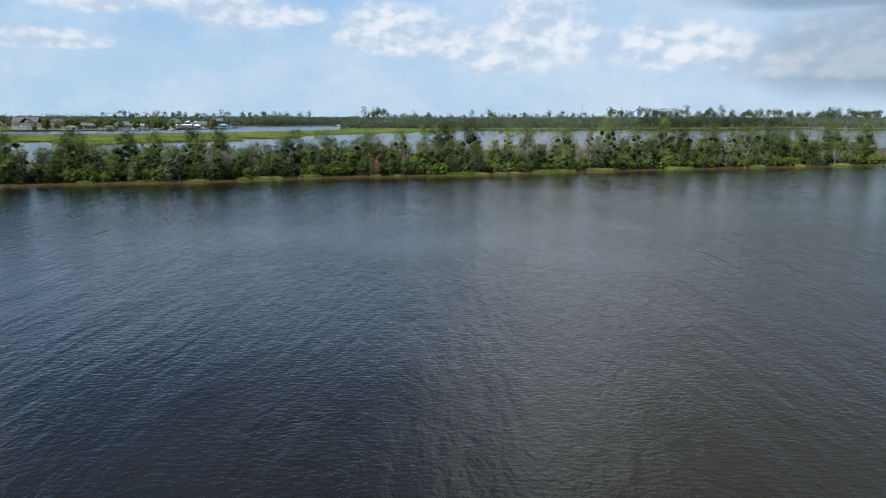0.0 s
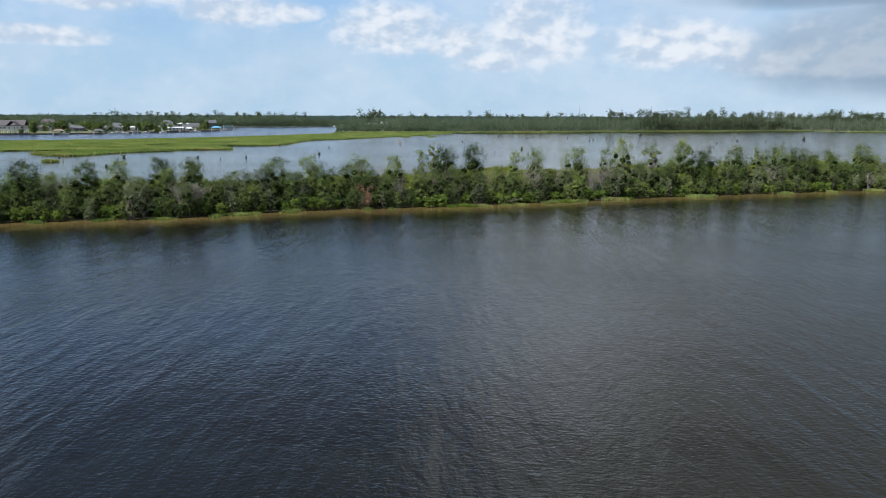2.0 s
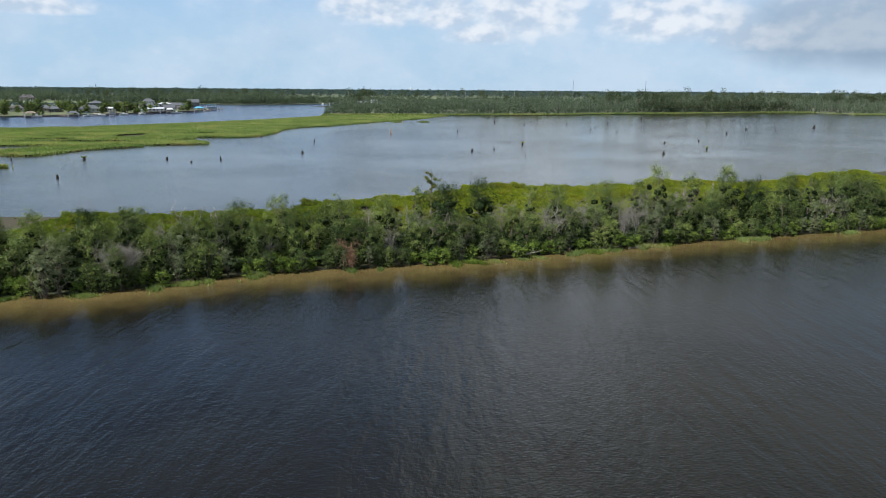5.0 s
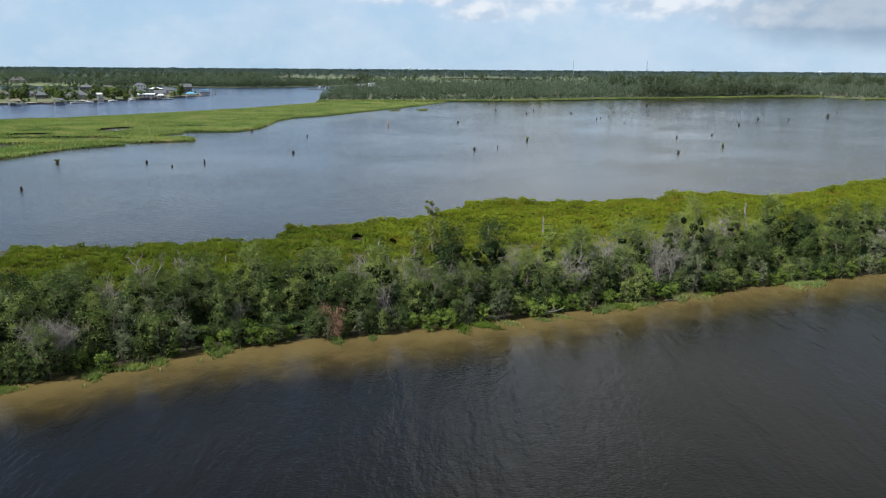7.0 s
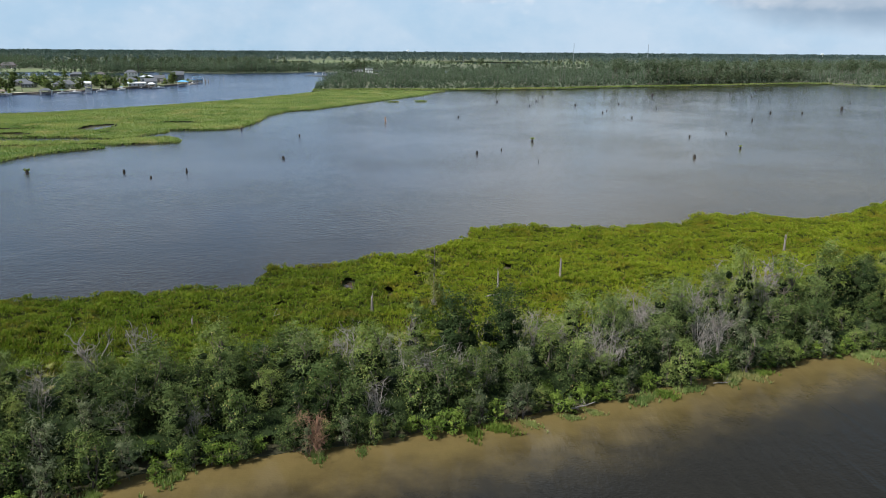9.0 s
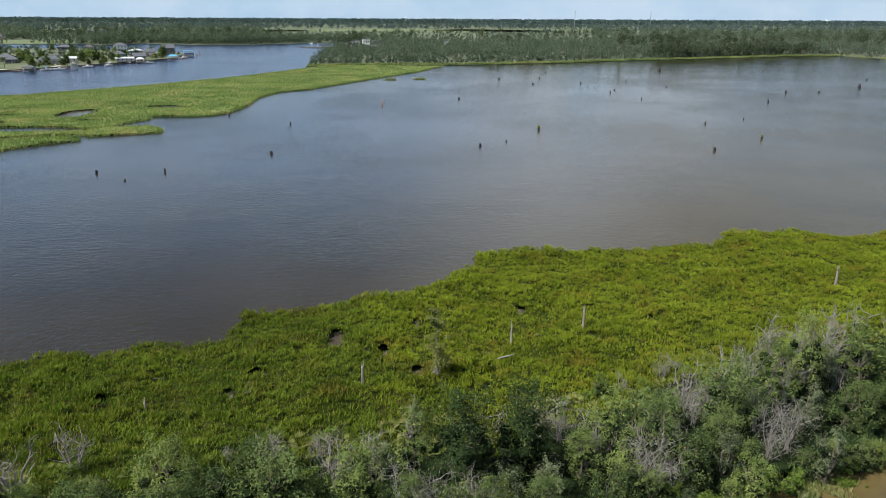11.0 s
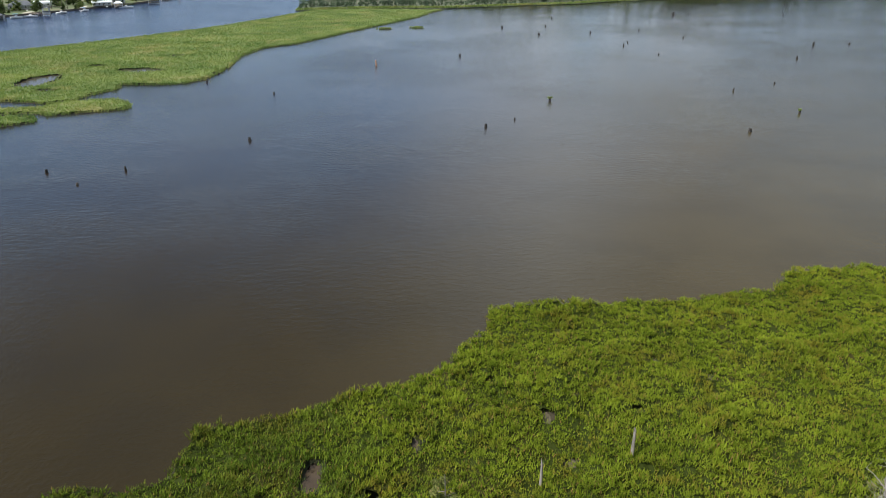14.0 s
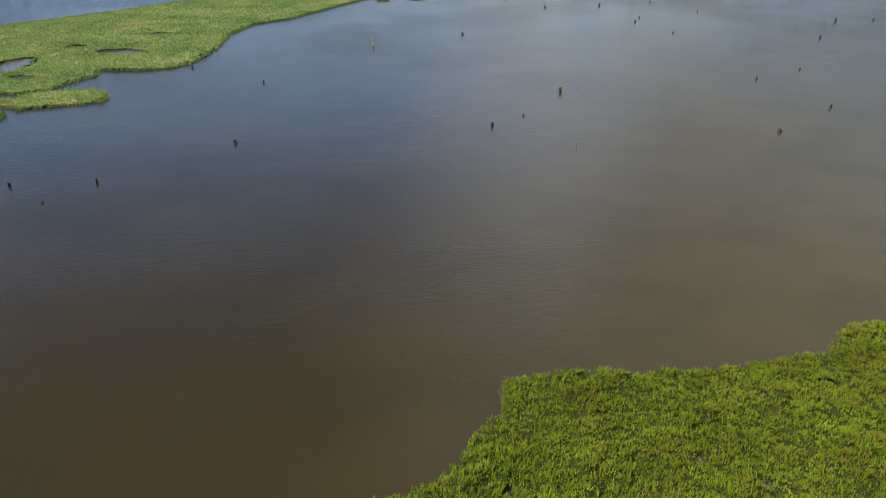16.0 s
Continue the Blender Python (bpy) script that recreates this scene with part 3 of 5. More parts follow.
# ---- plants of the island ----
def leafy(name, seed, height, spread, leaf, label, category, stems=3, lobes=12, sprays=15, per=17, size=(0.098, 0.040), low=0.15, gap=0.0, full=1.0, bark=None):
    """A tree or shrub: stems and limbs under one part, leaves in sprays round each limb's end under another."""
    r = np.random.default_rng(seed)
    root = tagged(new(name), label, category)
    wood, crown, heart = Geo(), Geo(), Geo()
    t = (np.arange(lobes) + r.uniform(0.1, 0.9, lobes)) / lobes
    turn = np.arange(lobes) * 2.4 + r.uniform(0, 6.28) + r.normal(size=lobes) * 0.35
    girth = np.sin(np.pi * (0.24 + 0.62 * t)) ** 0.8 * (1 + 0.25 * np.sin(turn * 2 + r.uniform(0, 6)))
    reach = spread * girth * r.uniform(0.12, 0.85, lobes) * (1.05 - 0.22 * t)
    centres = np.stack([np.cos(turn) * reach, np.sin(turn) * reach, height * (low + (0.90 - low) * t)], 1)
    radii = spread * r.uniform(0.28, 0.46, lobes) * full
    tops = []
    for i in range(stems):
        a = r.uniform(0, 6.28)
        foot = np.array((math.cos(a), math.sin(a), 0)) * (0.12 * spread if stems > 1 else 0)
        top = np.array((math.cos(a) * spread * 0.3, math.sin(a) * spread * 0.3, height * r.uniform(0.66, 0.86)))
        line = limb(r, foot - np.array((0, 0, 0.3)), top, 0.10, 6)
        tops.append(line)
        wood.tube(line, np.linspace(0.030, 0.009, 6) * height * 0.5, 5)
    for c in centres:
        line = tops[int(r.integers(len(tops)))]
        start = line[int(np.clip(np.argmin(np.abs(line[:, 2] - c[2] * 0.75)), 1, 4))]
        wood.tube(limb(r, start, c, 0.15, 4), np.linspace(0.010, 0.003, 4) * height * 0.5, 3)
    keep = r.uniform(size=lobes) >= gap
    centres, radii = centres[keep], radii[keep]
    k = len(centres) * sprays
    way = unit(r.normal(size=(k, 3)) + np.array((0, 0, 0.35)))
    home, big = np.repeat(centres, sprays, axis=0), np.repeat(radii, sprays)[:, None]
    tip = home + way * big * r.uniform(0.15, 1.25, (k, 1)) * np.array((1, 1, 1.05))
    # each spray is a flat fan of leaves that hangs a little outward
    m = k * per
    way_m, big_m = np.repeat(way, per, axis=0), np.repeat(big, per, axis=0)
    off = r.normal(size=(m, 3)) * big_m * np.array((0.24, 0.24, 0.20)) + way_m * r.uniform(-0.25, 0.2, (m, 1)) * big_m
    place = np.repeat(tip, per, axis=0) + off
    place[:, 2] = np.maximum(place[:, 2], 0.08)
    tall = height / np.quantile(place[:, 2], 0.997)
    place[:, 2] *= tall
    crown.quads(leaf_quads(r, place, way_m * 1.7, *size, 0.4, 0.5))
    centres[:, 2] *= tall
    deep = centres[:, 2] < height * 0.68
    # dark balls paint the shade deep between the clumps
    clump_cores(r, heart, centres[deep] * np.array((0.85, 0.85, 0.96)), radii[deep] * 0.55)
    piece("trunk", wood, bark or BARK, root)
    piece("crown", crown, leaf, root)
    piece("inner_leaves", heart, LEAF_SHADE, root)
    return root


def bare(name, seed, height, spread, label, category="dead shrub", mat=None, twigs=60, thick=1.0, stems=4, weep=0.0, haze=0):
    """A dead shrub: stems, limbs and many fine twigs."""
    r = np.random.default_rng(seed)
    root = tagged(new(name), label, category)
    fine = Geo()
    ends = []
    for i in range(stems):
        wood = Geo()
        a = r.uniform(0, 6.28)
        lean = r.uniform(0.2, 1.0)
        top = np.array((math.cos(a) * spread * lean, math.sin(a) * spread * lean, height * r.uniform(0.65, 1.0)))
        line = limb(r, (0, 0, -0.2), top, 0.07, 6)
        wood.tube(line, np.linspace(0.075, 0.018, 6) * thick, 5)
        for j in range(4):
            s = line[int(r.integers(2, 6))]
            e = s + r.normal(size=3) * np.array((0.3, 0.3, 0.16)) * height * 0.55 + np.array((0, 0, height * (0.18 - weep * 0.4)))
            branch = limb(r, s, e, 0.08, 4)
            wood.tube(branch, np.linspace(0.03, 0.01, 4) * thick, 4)
            ends += list(branch[1:])
        piece("stem", wood, mat or DEADWOOD, root)
    ends = np.array(ends)
    for i in range(twigs):
        s = ends[int(r.integers(len(ends)))]
        e = s + r.normal(size=3) * height * 0.13 + np.array((0, 0, height * (0.07 - weep * 0.15)))
        fine.tube(limb(r, s, e, 0.2, 3), (0.013 * thick, 0.009, 0.004), 3)
    if haze:
        # the finest twigs, as slivers
        c = ends[r.integers(len(ends), size=haze)] + r.normal(size=(haze, 3)) * height * 0.07
        u = unit(r.normal(size=(haze, 3)) + np.array((0, 0, 0.8 - weep * 2)))
        v = unit(np.cross(u, r.normal(size=(haze, 3)))) * 0.009
        l = r.uniform(0.12, 0.32, (haze, 1))
        fine.quads(np.stack([c - u * l - v, c - u * l + v, c + u * l + v * 0.3, c + u * l - v * 0.3], 1))
    tagged(piece("brushwood", fine, mat or DEADWOOD, root), kind="stuff")
    return root


def blades(r, x, y, z, count, height, width, lean=0.5, slim=False, wide=0.0):
    """Upright leaf blades in tufts at the given points."""
    k = len(x) * count
    a = r.uniform(0, 2 * np.pi, k)
    out = np.stack([np.cos(a), np.sin(a), np.zeros(k)], 1)
    h = np.repeat(height if np.ndim(height) else np.full(len(x), height), count) * r.uniform(0.6, 1.15, k)
    foot = np.repeat(np.stack([x, y, z], 1), count, axis=0) + out * (r.uniform(0, 0.25, k) * h)[:, None]
    if wide:
        foot[:, :2] += r.uniform(-wide, wide, (k, 2))
    tip = foot + out * (h * r.uniform(0.1, lean, k))[:, None] + np.array((0, 0, 1.0)) * h[:, None]
    side = np.stack([-np.sin(a), np.cos(a), np.zeros(k)], 1) * (width * r.uniform(0.6, 1.3, k))[:, None]
    if slim:
        return np.stack([foot - side, foot + side, tip], 1)
    mid = foot * 0.45 + tip * 0.55 - out * (h * 0.06)[:, None]
    return np.stack([foot, mid + side, tip, mid - side], 1)


def clump_of_grass(seed, height, spread, leaf, label, count=100, width=0.03):
    r = np.random.default_rng(seed)
    root = tagged(new("reed_clump"), label, "reeds")
    geo = Geo()
    p = r.normal(size=(count, 2)) * spread * 0.45
    geo.quads(blades(r, p[:, 0], p[:, 1] * 0.5, np.full(count, -0.1), 7, height, width, 0.45))
    tagged(piece("tuft", geo, leaf, root), kind="stuff")
    return root


def palmetto(seed, label):
    r = np.random.default_rng(seed)
    root = tagged(new("palmetto"), label, "palmetto")
    stalk, fan = Geo(), Geo()
    for i in range(9):
        a = r.uniform(0, 6.28)
        tip = np.array((math.cos(a) * 0.55, math.sin(a) * 0.55, r.uniform(0.4, 1.0)))
        stalk.tube(limb(r, (0, 0, -0.1), tip, 0.1, 3), (0.02, 0.015, 0.01), 3)
        out = unit(tip * np.array((1, 1, 0.4)))
        side = unit(np.cross(out, (0, 0, 1)))
        for j in np.linspace(-1.2, 1.2, 9):
            way = unit(out * math.cos(j) + side * math.sin(j) + np.array((0, 0, -0.1)))
            across = unit(np.cross(way, (0, 0, 1))) * 0.035
            fan.quads([np.stack([tip, tip + way * 0.3 + across, tip + way * 0.6, tip + way * 0.3 - across])])
    piece("stalk", stalk, BARK, root)
    tagged(piece("foliage", fan, LEAF_GOLD, root), kind="stuff")
    return root


def tree_a(s):
    return leafy("tree", 100 + s, 7.0, 2.7, LEAF_DARK, "dark green broadleaf tree on the river bank", "tree", 2, 26, 13, 17, low=0.12)


def tree_b(s):
    return leafy("tree", 120 + s, 7.0, 2.3, LEAF_MID, "mid-green uneven tree with an open crown", "tree", 2, 24, 12, 16, low=0.18, gap=0.08)


def tree_thin(s):
    return leafy("tree", 140 + s, 7.5, 1.5, LEAF_MID, "slender sparse tree with a small crown", "tree", 1, 20, 10, 13, low=0.28, gap=0.1, size=(0.10, 0.04))


def shrub_dark(s):
    return leafy("shrub", 160 + s, 4.4, 1.9, LEAF_DARK, "dense dark green rounded shrub", "shrub", 4, 16, 11, 13, low=0.08)


def shrub_mid(s):
    return leafy("shrub", 180 + s, 4.2, 1.7, LEAF_MID, "dense yellow-green rounded shrub at the water", "shrub", 4, 16, 11, 12, low=0.08)


def shrub_grey(s):
    return leafy("shrub", 200 + s, 4.6, 1.5, LEAF_GREY, "grey-green feathery shrub with thin leaves", "shrub", 4, 16, 10, 13, low=0.10, gap=0.1, size=(0.11, 0.032))


def shrub_fresh(s):
    return leafy("shrub", 220 + s, 1.7, 1.0, LEAF_FRESH, "low bright green bush on the bank", "bush", 5, 9, 11, 9, low=0.08, size=(0.10, 0.035), full=1.15)


def shrub_dead(s):
    return bare("dead_shrub", 240 + s, 4.0, 1.2, "bare pale grey dead shrub with crooked limbs", twigs=90, haze=330, thick=0.85, stems=5)


def shrub_sere(s):
    return bare("dead_shrub", 260 + s, 2.9, 1.2, "low tangle of bleached dead branches", twigs=70, stems=6, haze=90, thick=1.35)


def snag(s):
    return bare("dead_shrub", 270 + s, 3.4, 1.3, "bleached dead shrub with thick forked limbs", twigs=36, stems=4, thick=1.4)


def shrub_palm(s):
    return palmetto(280 + s, "low yellow-green palmetto at the marsh edge")


MADE = {}


def plant(kind, variants, x, y, scale=1.0, z=0.02, high=1.0, turn=None, tilt=0.0, group=""):
    """The first of a variant is built; the rest are copies."""
    turn = random.uniform(0, 360) if turn is None else turn
    key = (kind, random.randrange(variants))
    m = pose(x, y, z, tilt, 0, turn)
    if key not in MADE:
        MADE[key] = kind(key[1])
        MADE[key].matrix_basis = m
        ob = MADE[key]
    else:
        ob = copy_thing(MADE[key], m @ Matrix.Diagonal((scale, scale, scale * high, 1)))
    if group:
        tagged(ob, group=group)
    return ob


# Trees that stand out of the belt: kind, x, y, height, width factor.
STANDING = [
    (tree_b, -41.9, 116.7, 7.1, 1.1), (tree_a, -36.3, 117.5, 6.2, 0.8), (tree_a, -33.0, 118.0, 6.2, 0.8), (shrub_dark, -29.1, 118.7, 5.4, 1.0), (tree_a, -23.2, 124.6, 7.7, 1.15),
    (shrub_mid, -16.2, 121.9, 4.4, 1.15), (tree_a, -12.4, 127.9, 7.8, 1.05), (tree_b, -6.9, 128.5, 7.2, 0.95), (tree_thin, -3.4, 132.6, 7.5, 1.3), (tree_a, 0.2, 132.7, 7.7, 1.0),
    (tree_a, 4.6, 134.0, 7.8, 0.9), (tree_thin, 10.9, 135.1, 8.1, 1.3), (tree_a, 13.7, 134.4, 7.0, 0.75), (tree_a, 20.7, 138.8, 7.3, 0.9), (tree_thin, 25.9, 142.1, 7.6, 1.0),
    (tree_b, 29.5, 144.6, 8.6, 0.7), (tree_thin, 34.5, 145.6, 7.4, 1.1), (tree_b, 40.5, 148.4, 8.2, 1.0), (tree_a, 44.2, 148.5, 6.9, 0.9), (tree_a, 49.9, 149.2, 7.1, 0.9),
    (tree_thin, 54.8, 152.0, 6.9, 1.0), (tree_a, 58.5, 152.7, 7.4, 0.9), (tree_a, 62.9, 152.9, 6.9, 1.0), (tree_b, 69.0, 155.1, 5.4, 1.0), (tree_b, -45.5, 115.5, 6.3, 1.0),
    (tree_a, -52, 113, 6.4, 1.0), (tree_a, -60, 110, 7.0, 1.0), (tree_a, 76, 158, 7.2, 1.0), (tree_b, 85, 161, 7.4, 1.0), (tree_a, 95, 166, 7.0, 1.0)]
taken = []
for kind, x, y, h, w in STANDING:
    w, h = w * 1.22, h * 1.09
    full = {tree_thin: 7.5, shrub_dark: 4.4, shrub_mid: 4.2}.get(kind, 7.0)
    plant(kind, 4, x, y, w, high=h / full / w, group="trees on the island")
    taken.append((x, y, 1.5))

# the thicket between them, with a close row of low growth over the bank
spots = []
for x in np.arange(-60, 86, 1.15):
    x = x + rng.uniform(-0.4, 0.4)
    y = interp(x, BANK) + rng.uniform(-0.9, 0.5)
    spots.append((x, y, 0.5, 20.0))
    taken.append((x, y, 0.9))
for i in range(6000):
    x = rng.uniform(-60, 86)
    y0, y1 = interp(x, BANK), interp(x, BELT)
    y = y0 + 0.6 + (y1 - y0 - 0.6) * rng.uniform() ** 0.9
    d = y - y0
    gap_needed = 1.7 if d < 3 else (2.75 if y < y1 - 5 else 2.2)
    if all((x - a) ** 2 + (y - b) ** 2 > max(gap_needed, c * 0.9) ** 2 for a, b, c in taken):
        taken.append((x, y, 1.2))
        spots.append((x, y, d, y1 - y))
for x, y, d, b in spots:
    u = rng.uniform()
    s = rng.uniform(0.75, 1.1)
    if d < 2.2:
        kind, n_var = (shrub_fresh, 4) if u < 0.40 else (shrub_grey, 4) if u < 0.56 else (shrub_mid, 4) if u < 0.72 else (shrub_dark, 4) if u < 0.94 else (shrub_sere, 3)
        s *= 1.0 if kind in (shrub_fresh,) else 0.62
    elif b < 6.0:
        kind, n_var = (shrub_palm, 3) if u < 0.36 else (shrub_dead, 4) if u < 0.44 else (shrub_sere, 3) if u < 0.60 else (shrub_fresh, 4) if u < 0.86 else (shrub_mid, 4)
        s *= 1.0 if kind in (shrub_palm, shrub_fresh) else 0.7
    else:
        kind, n_var = (shrub_dark, 4) if u < 0.27 else (shrub_mid, 4) if u < 0.42 else (shrub_grey, 4) if u < 0.60 else (shrub_dead, 4) if u < 0.66 else (tree_a, 4) if u < 0.86 else (tree_b, 4)
        s = rng.uniform(0.58, 0.86) if kind in (tree_a, tree_b) else rng.uniform(0.75, 1.2)
    plant(kind, n_var, x, y, s, group="thicket on the island")

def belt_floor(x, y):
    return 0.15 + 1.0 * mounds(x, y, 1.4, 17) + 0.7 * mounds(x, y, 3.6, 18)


def in_belt(x, y):
    return (y > interp(x, BANK) + 0.5) & (y < interp(x, BELT) - 2.5)


# undergrowth sheet in the shade tone, so the gaps below the trees read dark
thicket_floor("belt_undergrowth", ISLAND, 0.6, (-62, 100), (88, 185), lambda a, b: belt_floor(a, b) * 0.75, LEAF_SHADE, "undergrowth beneath the trees of the bank, coloured dark for their shade", in_belt)
x, y = rng.uniform(-60, 86, 60000), rng.uniform(100, 182, 60000)
keep = in_belt(x, y)
x, y = x[keep], y[keep]
geo = Geo()
geo.quads(blades(rng, x, y, belt_floor(x, y) * 0.7, 7, 0.26, 0.055, 1.2, True, 0.25))
for i in range(110):
    # palmettos and low bushes where the belt gives way to the marsh
    px = float(rng.uniform(-48, 70))
    plant((shrub_palm, shrub_fresh)[i % 3 == 2], 3, px, float(interp(px, BELT)) - float(rng.uniform(-0.8, 4.5)), float(rng.uniform(0.7, 1.15)), group="low plants at the marsh edge")
tagged(piece("belt_herbs", geo, LEAF_DARK), "dark green herbs and saplings beneath the trees of the bank", "undergrowth", kind="stuff")


def reeds_pale(v):
    return clump_of_grass(300 + v, 0.42, 1.4, REED, "pale green grass clump standing in the shallow water")


def reeds_fresh(v):
    return clump_of_grass(310 + v, 0.50, 1.4, LEAF_FRESH, "fresh green grass clump at the water's edge")


# grasses standing in the shallows
for x, dy, s, leaf_kind in [(-33.5, -0.6, 0.9, 0), (-28.0, -0.8, 1.0, 0), (-25.6, -0.9, 1.2, 0), (-23.9, -0.6, 0.9, 0), (-19.4, -0.6, 1.25, 0), (-10.2, -0.3, 0.5, 0), (-7.0, -0.7, 0.6, 0), (1.0, -0.4, 0.9, 1), (3.2, -0.6, 1.0, 1),
                            (5.6, -0.7, 0.8, 0), (9.0, -0.9, 0.7, 0), (11.0, -0.8, 0.7, 0), (15.5, -0.7, 1.2, 0), (17.6, -0.7, 1.2, 1), (20.0, -0.8, 1.1, 0), (24.6, -0.6, 1.3, 0), (26.4, -0.8, 1.2, 0), (27.6, -0.7, 0.9, 1),
                            (39.0, -0.8, 1.2, 0), (40.8, -0.9, 1.1, 0), (42.5, -0.8, 0.9, 0), (56.0, -0.7, 1.2, 0), (65.0, -0.6, 1.1, 0), (74.0, -0.8, 1.2, 0), (-47.0, -0.6, 1.0, 0), (-40.0, -0.5, 0.9, 0)]:
    plant((reeds_pale, reeds_fresh)[leaf_kind], 3, x, float(interp(x, BANK)) + dy - 0.7, s, 0.0, group="grass clumps along the bank")


# ---- marsh plants ----
def scatter(poly, density, lo, hi, stray=0.0):
    n_pts = int((hi[0] - lo[0]) * (hi[1] - lo[1]) * density)
    x, y = rng.uniform(lo[0], hi[0], n_pts), rng.uniform(lo[1], hi[1], n_pts)
    k = inside(x + rng.normal(size=n_pts) * stray, y + rng.normal(size=n_pts) * stray, poly) if stray else inside(x, y, poly)
    return x[k], y[k]


def not_in(x, y, pools, soft=0.18):
    ok = np.ones(len(x), bool)
    for a, b, rx, ry in pools:
        ok &= ((x - a) / rx) ** 2 + ((y - b) / ry) ** 2 > 1 + rng.normal(size=len(x)) * soft
    return ok


def wander(x, y, size, seed):
    """Smooth random values over the plan, about -1 to 1."""
    r = np.random.default_rng(seed)
    out = np.zeros(len(x))
    for k in range(7):
        a, f = r.uniform(0, 6.28), r.uniform(0.6, 1.7) / size
        out += np.sin((x * np.cos(a) + y * np.sin(a)) * f * 6.28 + r.uniform(0, 6.28))
    return out / 3.2


x, y = scatter(ISLAND, 14.0, (-56, 112), (100, 228))
behind = y - interp(x, BELT)
keep = (behind > -4 + rng.normal(size=len(x)) * 1.2) & not_in(x, y, PONDS)
keep &= rng.uniform(size=len(x)) < np.clip(1.25 - (y - 150) / 130, 0.4, 1)
x, y = x[keep], y[keep]


def marsh_height(x, y):
    lump = mounds(x, y, 0.8, 9) * 0.34 + mounds(x, y, 1.7, 1) * 0.5 + mounds(x, y, 5.0, 5) * 0.5
    crack = np.exp(-(wander(x, y, 11, 8) / 0.05) ** 2) * np.clip(wander(x, y, 17, 12) * 1.5, 0, 1)
    return 0.10 + 1.10 * lump ** 1.6 * (1 + 0.35 * wander(x, y, 14, 5)) * (1 - 0.85 * crack)


h = marsh_height(x, y)
keep = rng.uniform(size=len(x)) < np.clip((h - 0.1) * 3.0, 0.5, 1)
x, y, h = x[keep], y[keep], h[keep]
# upright pointed leaves, taller on the heaps
leaves = blades(rng, x, y, h * 0.70, 5, 0.15 + 0.17 * h, 0.050, 1.3, True, 0.22)
tufts = blades(rng, x, y, h * 0.72, 2, 0.23 + 0.17 * h, 0.034, 0.7, True, 0.2)


def deep_green(p):
    return (-4 - p[:, 0] - (p[:, 1] - 150) * 0.5) / 9 + wander(p[:, 0], p[:, 1], 9, 41) * 0.9 + rng.normal(size=len(p)) * 0.25 > 0


deep, deep_tuft = deep_green(leaves[:, 0]), deep_green(tufts[:, 0])
for share, tuft_share, mat, label in [(~deep, ~deep_tuft, MARSH, "bright green broad-leaved marsh plants in dense low clumps"), (deep, deep_tuft, MARSH_DEEP, "deep green broad-leaved marsh plants in dense low clumps")]:
    geo = Geo()
    geo.quads(leaves[share])
    geo.quads(tufts[tuft_share])
    tagged(piece("marsh_plants", geo, mat), label, "marsh plants", kind="stuff")

# the low sheet shows as shaded gaps by its dark colour
thicket_floor("marsh_thatch", ISLAND, 0.45, (-56, 118), (100, 228), lambda a, b: marsh_height(a, b) * 0.62 - 0.02, SHADE_THATCH, "green undergrowth of the marsh, darkened for the shade between plants",
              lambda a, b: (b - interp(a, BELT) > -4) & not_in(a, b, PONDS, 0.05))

def grass_height(x, y):
    return 0.24 + 0.52 * (mounds(x, y, 2.6, 3) * 0.4 + mounds(x, y, 9.0, 7) * 0.6) * (1 + 0.35 * wander(x, y, 30, 15))


def grass_cover(poly, lo, hi):
    x, y = scatter(poly, 4.0, lo, hi, 0.6)
    keep = not_in(x, y, POOLS, 0.2) & (rng.uniform(size=len(x)) < np.clip(300 / np.maximum(y, 1), 0.3, 1) ** 1.5)
    x, y = x[keep], y[keep]
    thicket_floor("grass_thatch", poly, 1.2, lo, hi, lambda a, b: grass_height(a, b) * 0.8, GRASS_MAT, "dense lower growth of the grass island", lambda a, b: not_in(a, b, POOLS, 0.03))
    geo = Geo()
    geo.quads(blades(rng, x, y, grass_height(x, y) * 0.6, 3, (0.28 + 0.45 * grass_height(x, y)) * (1 + y / 1500), 0.085, 0.8, True))
    # a taller fringe along the water
    for (ax, ay), (bx, by) in zip(poly, poly[1:] + poly[:1]):
        m = int(math.hypot(bx - ax, by - ay) * 5)
        t = rng.uniform(size=m)
        fx, fy = ax + (bx - ax) * t + rng.normal(size=m) * 0.35, ay + (by - ay) * t + rng.normal(size=m) * 0.35
        geo.quads(blades(rng, fx, fy, np.full(m, -0.05), 3, rng.uniform(0.7, 1.15, m), 0.09, 0.5, True))
    tagged(piece("marsh_grass", geo, REED), "yellow-green marsh grass covering the low island", "marsh grass", kind="stuff")


grass_cover(LEFT_MARSH, (-230, 262), (8, 610))
grass_cover(ISLETS[0], (-200, 266), (-78, 316))
grass_cover(ISLETS[1], (-140, 248), (-94, 296))


